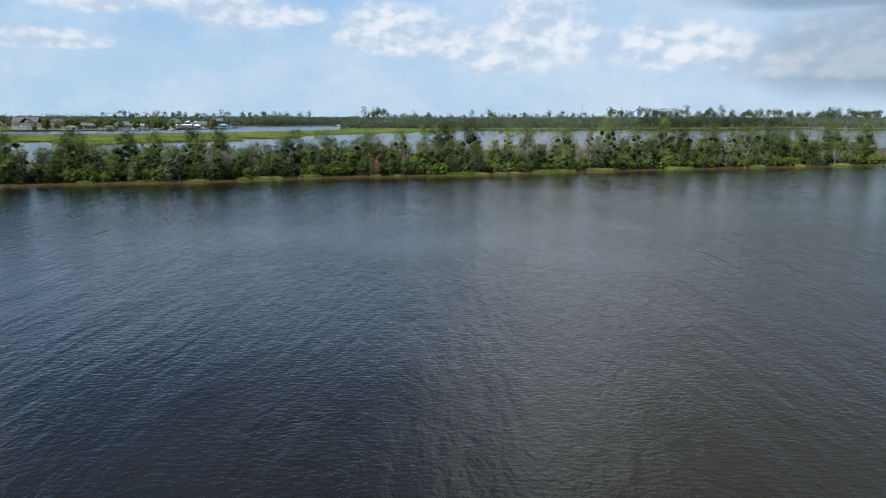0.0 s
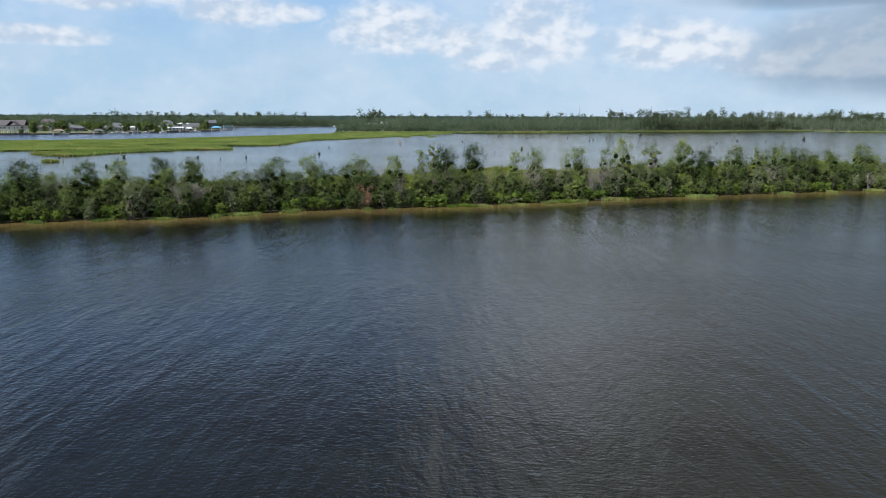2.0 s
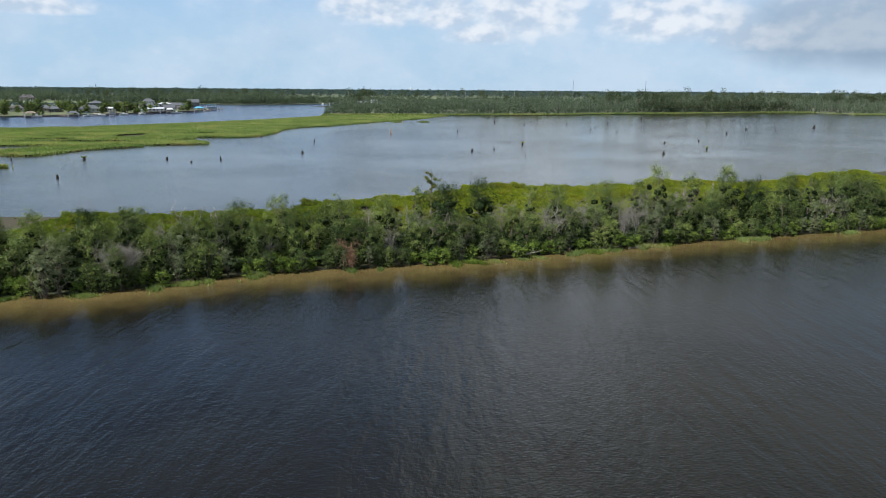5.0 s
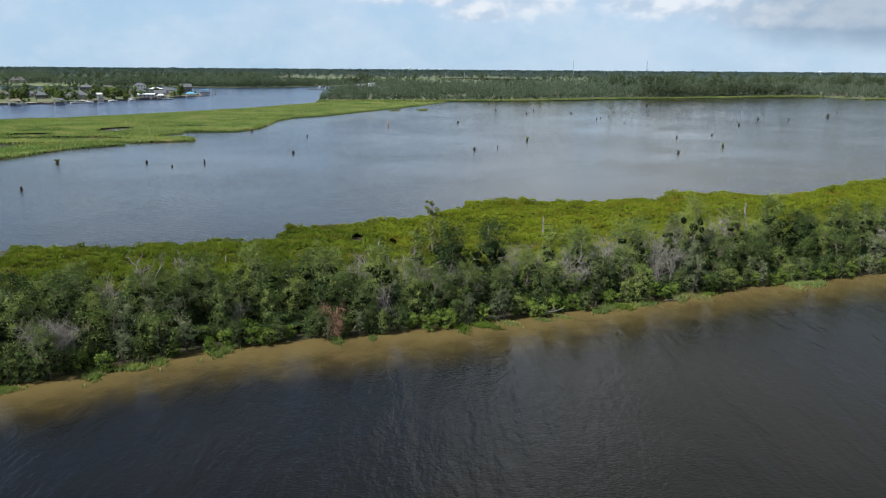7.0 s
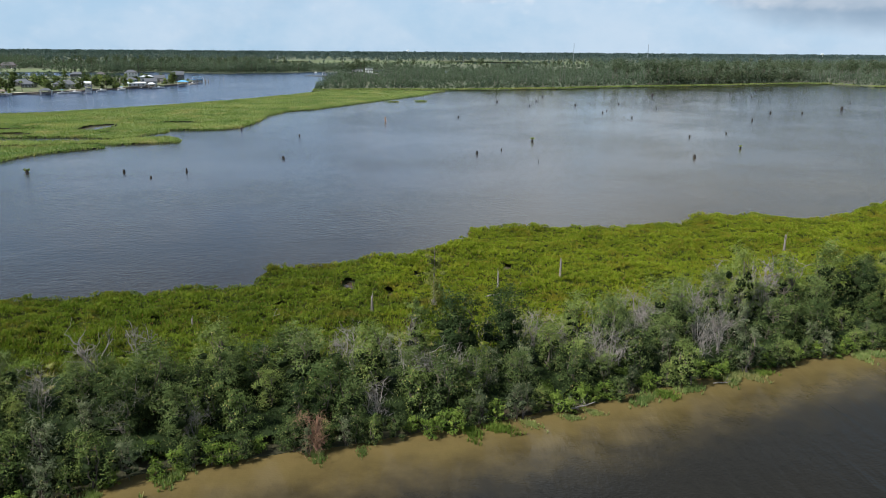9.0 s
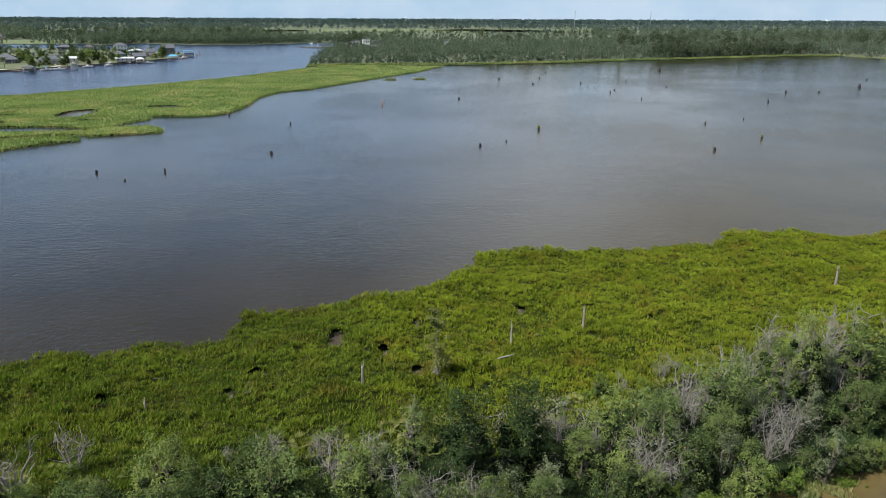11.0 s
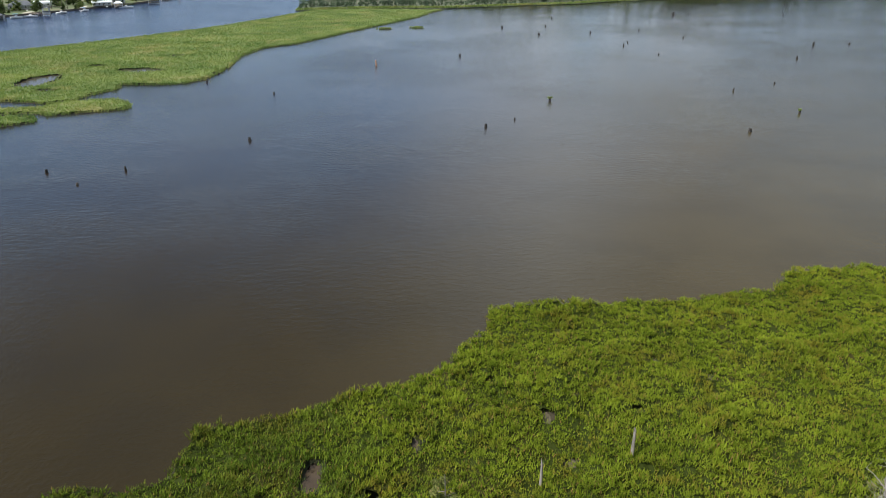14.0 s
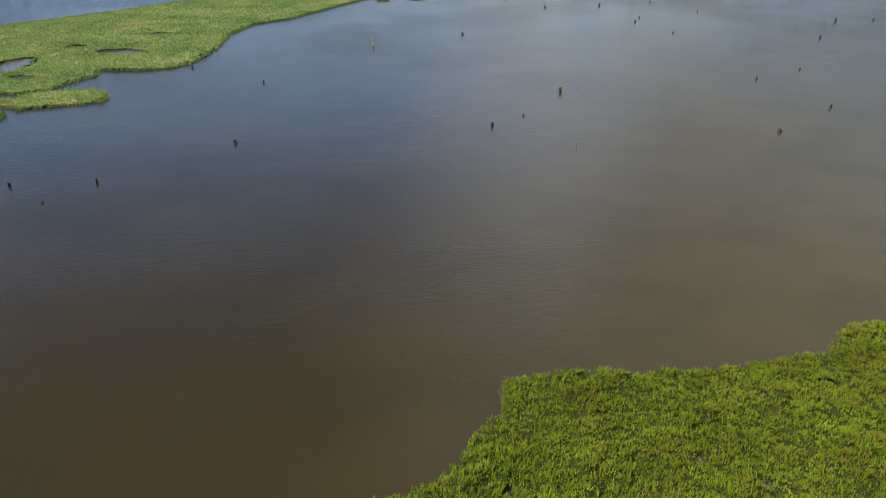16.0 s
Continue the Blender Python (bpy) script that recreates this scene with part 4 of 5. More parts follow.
# ---- stumps and posts ----
def stump(x, y, h, w, label="dark wet cypress stump standing in the water", lean=0.0, mat=None, z=-0.5, name="stump", flare=0.9, grass=False):
    """A broken, flared trunk with a jagged hollow top."""
    root = tagged(new(name), label, *(("tree stump", "stumps in the bay") if name == "stump" else ("dead tree", "dead trunks in the marsh")))
    geo = Geo()
    sides, rows = 9, 6
    a = np.linspace(0, 2 * np.pi, sides, endpoint=False)
    ribs = 1 + 0.22 * np.sin(a * 3 + rng.uniform(0, 6)) + rng.normal(size=sides) * 0.08
    jag = rng.uniform(0.55, 1.0, sides)
    verts = []
    for i in range(rows):
        t = i / (rows - 1)
        rad = w * 0.36 * (0.55 + flare * (1 - t) ** 2.2) * ribs * (1 + rng.normal(size=sides) * 0.05)
        zz = (-z + h * (jag if i == rows - 1 else 1)) * t if i == rows - 1 else np.full(sides, (-z + h * 0.8) * t)
        verts.append(np.stack([np.cos(a) * rad + lean * zz, np.sin(a) * rad, zz], 1))
    # inner wall of the hollow
    inner = verts[-1].copy()
    inner[:, :2] = (inner[:, :2] - (lean * inner[:, 2:3] * np.array((1, 0)))) * 0.55 + lean * inner[:, 2:3] * np.array((1, 0))
    inner[:, 2] -= 0.35 * h
    verts.append(inner)
    k = np.arange(sides)
    faces = np.concatenate([np.stack([i * sides + k, i * sides + (k + 1) % sides, (i + 1) * sides + (k + 1) % sides, (i + 1) * sides + k], 1) for i in range(rows)])
    geo.add(np.concatenate(verts), faces)
    piece("trunk", geo, mat or STUMP, root, smooth=True)
    if grass:
        tuft = Geo()
        p = rng.normal(size=(12, 2)) * w * 0.22
        tuft.quads(blades(rng, p[:, 0] + lean * h, p[:, 1], np.full(12, -z + h * 0.45), 6, 0.7, 0.05, 0.7))
        piece("grass_tuft", tuft, REED, root, "green grass growing on the stump")
    root.matrix_basis = pose(x, y, z, 0, 0, rng.uniform(0, 360))
    return root


STUMPS = [(-74.7, 244.6, 1.6, 1.0), (-65.5, 237, 0.9, 0.8), (-60.5, 246, 1.9, 0.9), (-42.1, 268.3, 1.7, 1.3), (-47.4, 321.5, 1.6, 0.9), (8, 396.6, 2.0, 1.3), (9.8, 280.4, 1.9, 1.1),
          (17.5, 288, 1.2, 0.7), (69.5, 274.8, 1.9, 1.2), (84.8, 324.9, 1.8, 0.9), (132.8, 388.7, 2.2, 1.2), (158, 428.5, 2.6, 1.3), (207.4, 456.8, 4.4, 2.2), (141.2, 567.3, 5.0, 2.0), (72.9, 473.6, 2.4, 1.2), (32.9, 496.7, 2.4, 1.4)]
SMALL = [(-71.6, 340.2), (-72.4, 356.7), (-30.1, 329.4), (-8.6, 279.6), (25.1, 264.6), (47.6, 467.3), (55.9, 503.7), (77.3, 425.8), (81.5, 436.2), (84.1, 399), (98.9, 484.4), (110.9, 452.9), (150.8, 568.3),
         (142.6, 511.8), (204.3, 561.6), (174, 429.6), (101.9, 336.4), (236.2, 501.1), (65.6, 547.3), (-82.5, 201.4), (-113.8, 239.4), (183.9, 347), (205, 600), (240, 640)]
for x, y, h, w in STUMPS:
    stump(x, y, h * 0.5, w * 1.1, lean=rng.normal() * 0.08)
for x, y in SMALL:
    big = 1.0 + y / 600
    thin = (x, y) in ((-30.1, 329.4), (-8.6, 279.6), (25.1, 264.6))
    stump(x, y, rng.uniform(0.4, 0.65) * big * (1.3 if (x, y) == (-82.5, 201.4) else 1), 0.22 if thin else rng.uniform(0.6, 0.9) * big, lean=rng.normal() * 0.12,
          label="thin broken stake of dead wood in the water" if thin else "small dark stump standing in the water")
stump(-21.9, 373.7, 2.1, 1.1, "tall leaning reddish broken trunk in the water", -0.22, RUST, flare=0.5)
stump(-96.3, 243.1, 0.8, 1.4, "broad dark stump with pale grass on its top", grass=True)
stump(29.3, 310.8, 1.2, 1.2, "dark stump with grass growing on its top", grass=True)
stump(90.3, 295.1, 0.8, 1.0, "low stump with a green tuft on its top", grass=True)
for x, y, h, w in [(-8.6, 148.6, 3.1, 0.62), (5.8, 157.3, 3.0, 0.5), (13.8, 160.6, 3.4, 0.62), (48.2, 174.3, 3.4, 0.6), (-26.5, 143.6, 1.8, 0.45)]:
    stump(x, y, h, w, "grey bleached dead trunk standing in the marsh", rng.normal() * 0.015, OLDWOOD, 0.0, "dead_tree", 0.35)


def cypress(x, y):
    """A young bald cypress with grey moss at its foot."""
    r = np.random.default_rng(55)
    root = tagged(new("cypress_tree"), "young yellow-green cypress with a thin bare tip", "tree")
    trunk, leaf, moss = Geo(), Geo(), Geo()
    line = np.array([(0, 0, -0.2), (0.05, 0.02, 2), (0, 0.05, 4), (0.06, 0, 6), (0.02, 0.02, 7.7)])
    trunk.tube(line, (0.2, 0.15, 0.1, 0.05, 0.015), 7)
    for zz in (5.6, 5.9, 6.3):
        for s in (-1, 1):
            trunk.tube(limb(r, (0, 0, zz), (s * r.uniform(0.4, 0.8), r.normal() * 0.2, zz + 0.1), 0.1, 3), (0.03, 0.02, 0.01), 3)
    c = np.array([(r.normal() * 0.38, r.normal() * 0.38, z) for z in np.linspace(0.8, 7.2, 30)])
    leaf.quads(clump_leaves(r, c, r.uniform(0.4, 0.7, len(c)) * np.linspace(1.3, 0.5, len(c)), 75, 0.15, 0.05, 0.55))
    m = np.array([(r.normal() * 0.25 - 0.2, r.normal() * 0.25, z) for z in np.linspace(0.4, 1.4, 6)])
    moss.quads(clump_leaves(r, m, np.full(6, 0.35), 50, 0.16, 0.02, 1.2))
    piece("trunk", trunk, OLDWOOD, root)
    piece("foliage", leaf, LEAF_GOLD, root, "yellow-green feathery foliage")
    piece("moss", moss, DEADWOOD, root, "grey dry moss")
    root.matrix_basis = pose(x, y, 0.1)


cypress(-1.9, 149.6)


def log(x, y, length, radius, turn, z, label, tilt=4.0, boughs=0):
    r = np.random.default_rng(int(abs(x) * 10))
    root = tagged(new("fallen_log"), label, "log")
    geo = Geo()
    geo.tube([(0, 0, 0), (length * 0.3, 0.04, 0.03), (length * 0.7, -0.05, 0.0), (length, 0, 0.05)], (radius * 0.9, radius, radius * 0.8, radius * 0.45), 7)
    piece("trunk", geo, DEADWOOD, root, smooth=True)
    for i in range(boughs):
        g = Geo()
        s = np.array((length * r.uniform(0.3, 0.95), 0, 0))
        g.tube(limb(r, s, s + np.array((r.normal() * 0.5, r.normal() * 0.6, r.uniform(0.3, 1.0))), 0.15, 4), np.linspace(radius * 0.5, 0.008, 4), 4)
        piece("bough", g, DEADWOOD, root)
    root.matrix_basis = pose(x, y, z, 0, -tilt, turn)


log(4.0, 152.9, 2.0, 0.10, 25, 0.75, "pale bleached log lying on the marsh plants")
log(-20.5, 145.0, 2.2, 0.06, 30, 0.6, "thin bleached branch lying in the marsh", boughs=2)
log(7.2, 126.6, 2.6, 0.07, -8, 0.9, "bleached fallen branch propped over the bank", -12, 4)
log(8.6, 126.0, 2.6, 0.07, 14, 0.35, "bleached fallen branch at the water's edge", 10, 3)
log(-37.0, 109.2, 3.4, 0.07, 150, 0.25, "pale forked fallen branch reaching into the water", 22, 4)
log(22.5, 131.6, 1.6, 0.06, 10, 0.12, "short driftwood at the bank", 0, 3)
log(36.0, 138.4, 2.4, 0.08, 170, 0.3, "heap of driftwood at the bank", 8, 6)

# the dead bushes that stand out along the bank
brown = bare("dead_shrub", 401, 3.6, 1.0, "weeping dead bush with dry brown leaves", mat=RUST, twigs=150, stems=5, weep=0.6, haze=900)
brown.matrix_basis = pose(-10.2, 120.4, 0.1, 0, 0, 30)
grey = bare("dead_shrub", 402, 3.7, 1.9, "broad silver-grey leafless shrub on the bank", twigs=240, stems=9, haze=2200)
grey.matrix_basis = pose(-31.5, 112.6, 0.1, 0, 0, 10)
for x, dy, s in [(-3.2, 5, 1.2), (-1.4, 4.4, 1.15), (0.2, 4.2, 1.1), (1.6, 3.6, 0.9), (12.4, 4.5, 1.2), (13.2, 3.2, 1.05), (14.6, 5, 1.1), (18.8, 9, 1.1), (21, 10, 1.1), (-24.5, 6, 0.9), (-19.2, 2.6, 0.8), (-6.2, 2.0, 0.9),
                 (28, 9, 1.2), (31, 10, 1.0), (33, 9, 1.1), (27, 14, 0.9), (34, 15, 1.0), (-14, 15, 0.9), (-31, 20, 1.1), (-28, 21, 1.0), (36, 14, 1.2), (-4, 16, 0.9), (6, 12, 1.0), (9, 8, 1.1)]:
    plant(shrub_sere if dy > 13 else shrub_dead, 3 if dy > 13 else 4, x, float(interp(x, BANK)) + dy, s * (1.2 if dy > 13 else 1.0), group="dead shrubs on the island")

for x, y, s in [(20.0, 146.8, 0.8), (24.5, 149.2, 1.0), (27.5, 150.6, 1.1), (30.5, 153.0, 1.2), (33.0, 153.4, 1.0), (35.5, 155.8, 1.15), (38.5, 157.0, 1.2), (42.0, 158.6, 1.0), (3.0, 139.5, 0.8), (-7.0, 137.0, 0.8)]:
    plant(snag, 3, x, y, s, group="dead shrubs on the island")


# ---- far woods ----
def woods(name, x, y, h, leaf, label, per=9, leaves=7, size=0.9, width=0.28, dead=0.06, low=(0.12, 0.5), wood=None):
    """Many far trees as one mesh: a stem and clumps of leaf lozenges each."""
    k = len(x)
    stems, crowns = Geo(), Geo()
    bare_one = rng.uniform(size=k) < dead
    # stems: thin three-sided shafts
    a = np.linspace(0, 2 * np.pi, 3, endpoint=False)
    rad = (0.013 * h + 0.03)[:, None]
    foot = np.stack([x[:, None] + np.cos(a) * rad, y[:, None] + np.sin(a) * rad, np.full((k, 3), 0.2)], -1)
    tip = np.stack([x[:, None] + np.cos(a) * rad * 0.3, y[:, None] + np.sin(a) * rad * 0.3, np.repeat((h * 0.95)[:, None], 3, 1)], -1)
    for i in range(3):
        j = (i + 1) % 3
        stems.quads(np.stack([foot[:, i], foot[:, j], tip[:, j], tip[:, i]], 1))
    live = ~bare_one
    lx, ly, lh = x[live], y[live], h[live]
    m = len(lx)
    p = unit(rng.normal(size=(m, per, 3))) * rng.uniform(0.3, 1, (m, per, 1)) ** 0.6
    base = rng.uniform(*low, m)[:, None]
    cz = lh[:, None] * (base + (1 - base) * (p[..., 2] * 0.5 + 0.5))
    w = (lh * width * rng.uniform(0.7, 1.4, m))[:, None]
    c = np.stack([lx[:, None] + p[..., 0] * w, ly[:, None] + p[..., 1] * w, cz], -1).reshape(-1, 3)
    r_c = np.repeat(lh * 0.11, per) * rng.uniform(0.7, 1.4, m * per)
    q = m * per * leaves
    way = unit(rng.normal(size=(q, 3)))
    centre = np.repeat(c, leaves, axis=0) + way * (np.repeat(r_c, leaves) * rng.uniform(0.5, 1.1, q))[:, None]
    crowns.quads(leaf_quads(rng, centre, way, size, size * 0.6, 0.5))
    root = tagged(new(name), label, "woods", kind="stuff")
    tagged(piece("stem_mass", stems, wood or BARK, root), kind="stuff")
    tagged(piece("crown_mass", crowns, leaf, root), kind="stuff")


def free(x, y, pools, grow=1.0):
    ok = np.ones(len(x), bool)
    for a, b, rx, ry in pools:
        ok &= ((x - a) / (rx * grow)) ** 2 + ((y - b) / (ry * grow)) ** 2 > 1
    return ok


# the near edge of the far shore
x, y = scatter(FAR_LAND, 0.030, (-180, 598), (760, 1000))
keep = free(x, y, FIELDS + LAKES) & (rng.uniform(size=len(x)) < np.clip(1.25 - (y - 600) / 600, 0.4, 1))
near_edge = inside(x, y - 9, FAR_LAND)
keep &= near_edge & (np.abs(x) < y * 0.72 + 20)
x, y = x[keep], y[keep]
h = np.where(rng.uniform(size=len(x)) < 0.55, rng.uniform(4, 7.5, len(x)), rng.uniform(8.5, 13.5, len(x))) + 1.8 * wander(x, y, 120, 21) + 1.5 * wander(x, y, 28, 22)
h = np.clip(h, 3, 16)
h *= np.clip(0.55 + (y - 600) / 160, 0.6, 1.0)
h = np.where(y > 860, np.minimum(h, 8.5), h)
h = np.where((y > 720) & (x < -50), np.minimum(h, 3.5 + rng.uniform(0, 1.2, len(x))), h)
woods("shore_woods", x, y, h, FOREST_HAZED, "mixed grey-green swamp forest along the far shore", 7, 10, 0.44, 0.26, 0.14, wood=OLDWOOD)
# shrubs in front of it
x, y = scatter(FAR_LAND, 0.05, (-120, 598), (620, 830))
edge = inside(x, y - 5, FAR_LAND) & ~inside(x, y - 22, FAR_LAND)
x, y = x[edge], y[edge]
woods("shore_thicket", x, y, rng.uniform(2.5, 6, len(x)), FOREST_HAZED, "low grey-green thicket along the far shore", 6, 7, 0.5, 0.4, 0.05)
# farther back
for near, far, count, per, leaves, size, name, label in [(960, 1750, 6500, 7, 9, 0.72, "deep_woods", "dense distant forest behind the far shore"), (1650, 4850, 8500, 6, 4, 1.7, "hinterland_woods", "unbroken distant forest across the plain")]:
    rad = near * (far / near) ** rng.uniform(size=count)
    x, y = rad * np.tan(rng.uniform(-0.64, 0.64, count)), rad
    keep = inside(x, y - 6, FAR_LAND) & free(x, y, FIELDS + LAKES) & ((y > 1000) | (x < -110))
    x, y = x[keep], y[keep]
    # open scrub between the shore wood and the meadows
    open_ = (x / y > -0.21) & (x / y < 0.19) & (y < 1720) & (y > 1090)
    thin = ~open_ | (rng.uniform(size=len(x)) < 0.45)
    x, y, open_ = x[thin], y[thin], open_[thin]
    h = np.clip(11.5 + 4 * wander(x, y, 300, 31) + 2 * wander(x, y, 60, 32) + rng.normal(size=len(x)) * 2.5, 5, 22)
    h = np.where(open_, np.clip(h * 0.42, 2.5, 6), h)
    h = np.where((np.abs(x / y + 0.45) < 0.04) & (y > 1230) & (y < 1700), np.minimum(h, 4.5), h)
    woods(name, x, y, h, FOREST_HAZED if near < 1000 else FAR_HAZED, label, per, leaves, size, 0.33, 0.03, (0.0, 0.2))
rad = rng.uniform(3000, 4900, 7500)
x, y = rad * np.tan(rng.uniform(-0.66, 0.66, len(rad))), rad
woods("horizon_woods", x, y, rng.uniform(15, 22, len(x)), FAR_HAZED, "unbroken dark forest along the horizon", 4, 3, 4.0, 0.5, 0.0)
x, y = scatter(FAR_LAND, 0.030, (-640, 900), (-104, 1180))
keep = inside(x, y - 5, FAR_LAND) & (rng.uniform(size=len(x)) < np.clip(1.3 - (y - 960) / 190, 0.1, 1)) & ((x > -455) | (y > 1090)) & free(x, y, FIELDS)
x, y = x[keep], y[keep]
woods("channel_woods", x, y, np.clip(9.5 + 2.5 * wander(x, y, 40, 51) + rng.normal(size=len(x)) * 1.8, 4, 15), FOREST_HAZED, "dense dark swamp forest along the channel", 8, 8, 0.7, 0.32, 0.05, (0.0, 0.15))
# tall bare-stemmed pines that stand over the woods
x = np.concatenate([rng.uniform(150, 560, 135), rng.uniform(-100, 560, 85), rng.uniform(-480, -190, 55), rng.normal(-74, 7, 9)])
y = np.concatenate([interp(x[:135], [(175, 712), (286, 768), (366, 800), (520, 850)]) + rng.uniform(0, 28, 135), rng.uniform(820, 1150, 85), rng.uniform(985, 1080, 55), rng.normal(760, 10, 9)])
keep = inside(x, y - 6, FAR_LAND)
x, y = x[keep], y[keep]
h = 18.0 + rng.normal(size=len(x)) * 2.0
woods("pine_stand", x, y, h, PINE, "tall bare-stemmed pines with tufted tops", 9, 9, 0.72, 0.13, 0.10, (0.60, 0.76))
# the darker wood on the far shore
x, y = scatter(FAR_LAND, 0.05, (180, 690), (350, 800))
keep = inside(x, y - 6, FAR_LAND) & ~inside(x, y - 48, FAR_LAND)
x, y = x[keep], y[keep]
woods("dark_woods", x, y, np.clip(10.5 + rng.normal(size=len(x)) * 2, 5, 15), PINE, "dark evergreen wood on the far shore", 9, 8, 0.6, 0.27, 0.03)
# grass fringe along the far shore
x, y = scatter(FAR_LAND, 0.8, (-90, 594), (520, 800))
edge = ~inside(x, y - 9, FAR_LAND)
x, y = x[edge], y[edge]
geo = Geo()
geo.quads(blades(rng, x, y, np.full(len(x), 0.2), 4, 1.3, 0.4, 0.6))
tagged(piece("shore_grass", geo, REED), "yellow-green grass fringe along the far shore", "marsh grass", kind="stuff")
for ox, oy, rx, ry in [(-26, 491.5, 3.6, 1.6), (-10.3, 497, 3.2, 3.0), (-107, 221, 2.6, 1.4), (-105, 300, 4, 2)]:
    x, y = ox + rng.normal(size=90) * rx * 0.45, oy + rng.normal(size=90) * ry * 0.45
    geo = Geo()
    geo.quads(blades(rng, x, y, np.full(90, -0.1), 5, 0.9, 0.12, 0.6))
    tagged(piece("grass_islet", geo, REED), "small islet of marsh grass in open water", "marsh grass", kind="stuff")


# ---- houses on the spit ----
PALE = plain_material("pale_siding", (0.62, 0.62, 0.60), 0.6)
WHITE = plain_material("white_paint", (0.78, 0.78, 0.76), 0.5, 0.12)
TEAL = plain_material("teal_siding", (0.22, 0.42, 0.46), 0.6)
BEIGE = plain_material("beige_siding", (0.52, 0.45, 0.34), 0.6)
SLATE = plain_material("slate_siding", (0.13, 0.145, 0.16), 0.6)
ROOF_GREY = plain_material("grey_shingle", (0.115, 0.122, 0.135), 0.85, 0.3)
ROOF_TAUPE = plain_material("taupe_shingle", (0.105, 0.092, 0.095), 0.85, 0.3)
ROOF_WHITE = plain_material("white_sheet_roof", (0.76, 0.77, 0.77), 0.35, 0.1)
ROOF_BLUE = plain_material("blue_sheet_roof", (0.14, 0.40, 0.62), 0.4, 0.12)
PIER = plain_material("pier_timber", (0.22, 0.18, 0.14), 0.9, 0.35)
BULK = plain_material("bulkhead_timber", (0.16, 0.135, 0.11), 0.9, 0.35)
STEEL = plain_material("grey_steel", (0.35, 0.36, 0.37), 0.5, 0.15, metal=0.6)
CONCRETE = plain_material("concrete", (0.42, 0.41, 0.39), 0.85, 0.2)


def pane_material():
    mat, n, bsdf = material("window_glass")
    bsdf.inputs["Base Color"].default_value = (0.02, 0.03, 0.035, 1)
    bsdf.inputs["Roughness"].default_value = 0.08
    return mat


GLASS = pane_material()


def boxed(name, lo, hi, mat, parent, label=""):
    geo = Geo()
    geo.box(lo, hi)
    return piece(name, geo, mat, parent, label)


def house(x, y, turn, w, d, wall_h, roof_h, wall, roof, label, hip=True, stilt=0.0, porch=True, storeys=1, white_trim=True):
    """A waterfront house whose front looks along its own -y: walls, roof with eaves, windows, door, porch, piles."""
    root = tagged(new("house"), label, "house", "houses on the spit")
    z0, z1 = stilt, stilt + wall_h
    boxed("wall", (-w / 2, -d / 2, z0), (w / 2, d / 2, z1), wall, root)
    e, t = 0.6, 0.18
    geo = Geo()
    rx = (w / 2 - d / 2 * 0.85) if hip else w / 2 + e
    rx = max(rx, 0.3)
    ew, ed = w / 2 + e, d / 2 + e
    v = [(-ew, -ed, z1), (ew, -ed, z1), (ew, ed, z1), (-ew, ed, z1), (-ew, -ed, z1 + t), (ew, -ed, z1 + t), (ew, ed, z1 + t), (-ew, ed, z1 + t), (-rx, 0, z1 + t + roof_h), (rx, 0, z1 + t + roof_h)]
    geo.add(v, [(0, 3, 2, 1), (0, 1, 5, 4), (1, 2, 6, 5), (2, 3, 7, 6), (3, 0, 4, 7), (4, 5, 9, 8), (6, 7, 8, 9), (5, 6, 9, 9), (7, 4, 8, 8)])
    piece("roof", geo, roof, root)
    trim = WHITE if white_trim else BEIGE
    step = wall_h / storeys
    for s in range(storeys):
        count = max(2, int(w / 3.2))
        for i in range(count):
            cx = -w / 2 + w * (i + 0.5) / count
            cz = z0 + step * s + step * 0.55
            if s == 0 and i == count // 2:
                door = boxed("door", (cx - 0.5, -d / 2 - 0.06, z0 + 0.05), (cx + 0.5, -d / 2 - 0.003, z0 + 2.1), trim, root)
                boxed("door_pane", (cx - 0.35, -d / 2 - 0.075, z0 + 1.1), (cx + 0.35, -d / 2 - 0.061, z0 + 1.9), GLASS, door)
                continue
            frame_ = boxed("window", (cx - 0.65, -d / 2 - 0.06, cz - 0.8), (cx + 0.65, -d / 2 - 0.003, cz + 0.7), trim, root)
            boxed("pane", (cx - 0.55, -d / 2 - 0.075, cz - 0.7), (cx + 0.55, -d / 2 - 0.061, cz + 0.6), GLASS, frame_)
        for sx in (-1, 1):
            for cy in (-d / 4, d / 4):
                cz = z0 + step * s + step * 0.55
                xs = sorted((sx * (w / 2 + 0.003), sx * (w / 2 + 0.06)))
                frame_ = boxed("window", (xs[0], cy - 0.55, cz - 0.7), (xs[1], cy + 0.55, cz + 0.7), trim, root)
                xs = sorted((sx * (w / 2 + 0.061), sx * (w / 2 + 0.075)))
                boxed("pane", (xs[0], cy - 0.45, cz - 0.6), (xs[1], cy + 0.45, cz + 0.6), GLASS, frame_)
    if porch:
        pd = 2.4
        boxed("deck", (-w / 2, -d / 2 - pd, z0 - 0.25), (w / 2, -d / 2 - 0.08, z0), PIER, root)
        boxed("porch_roof", (-w / 2 - 0.3, -d / 2 - pd - 0.3, z0 + 2.55), (w / 2 + 0.3, -d / 2 - 0.62, z0 + 2.75), roof, root)
        for i in range(5):
            px = -w / 2 + 0.2 + (w - 0.4) * i / 4
            boxed("post", (px - 0.09, -d / 2 - pd, z0), (px + 0.09, -d / 2 - pd + 0.18, z0 + 2.55), trim, root)
        boxed("rail", (-w / 2, -d / 2 - pd + 0.02, z0 + 0.9), (w / 2, -d / 2 - pd + 0.08, z0 + 1.0), trim, root)
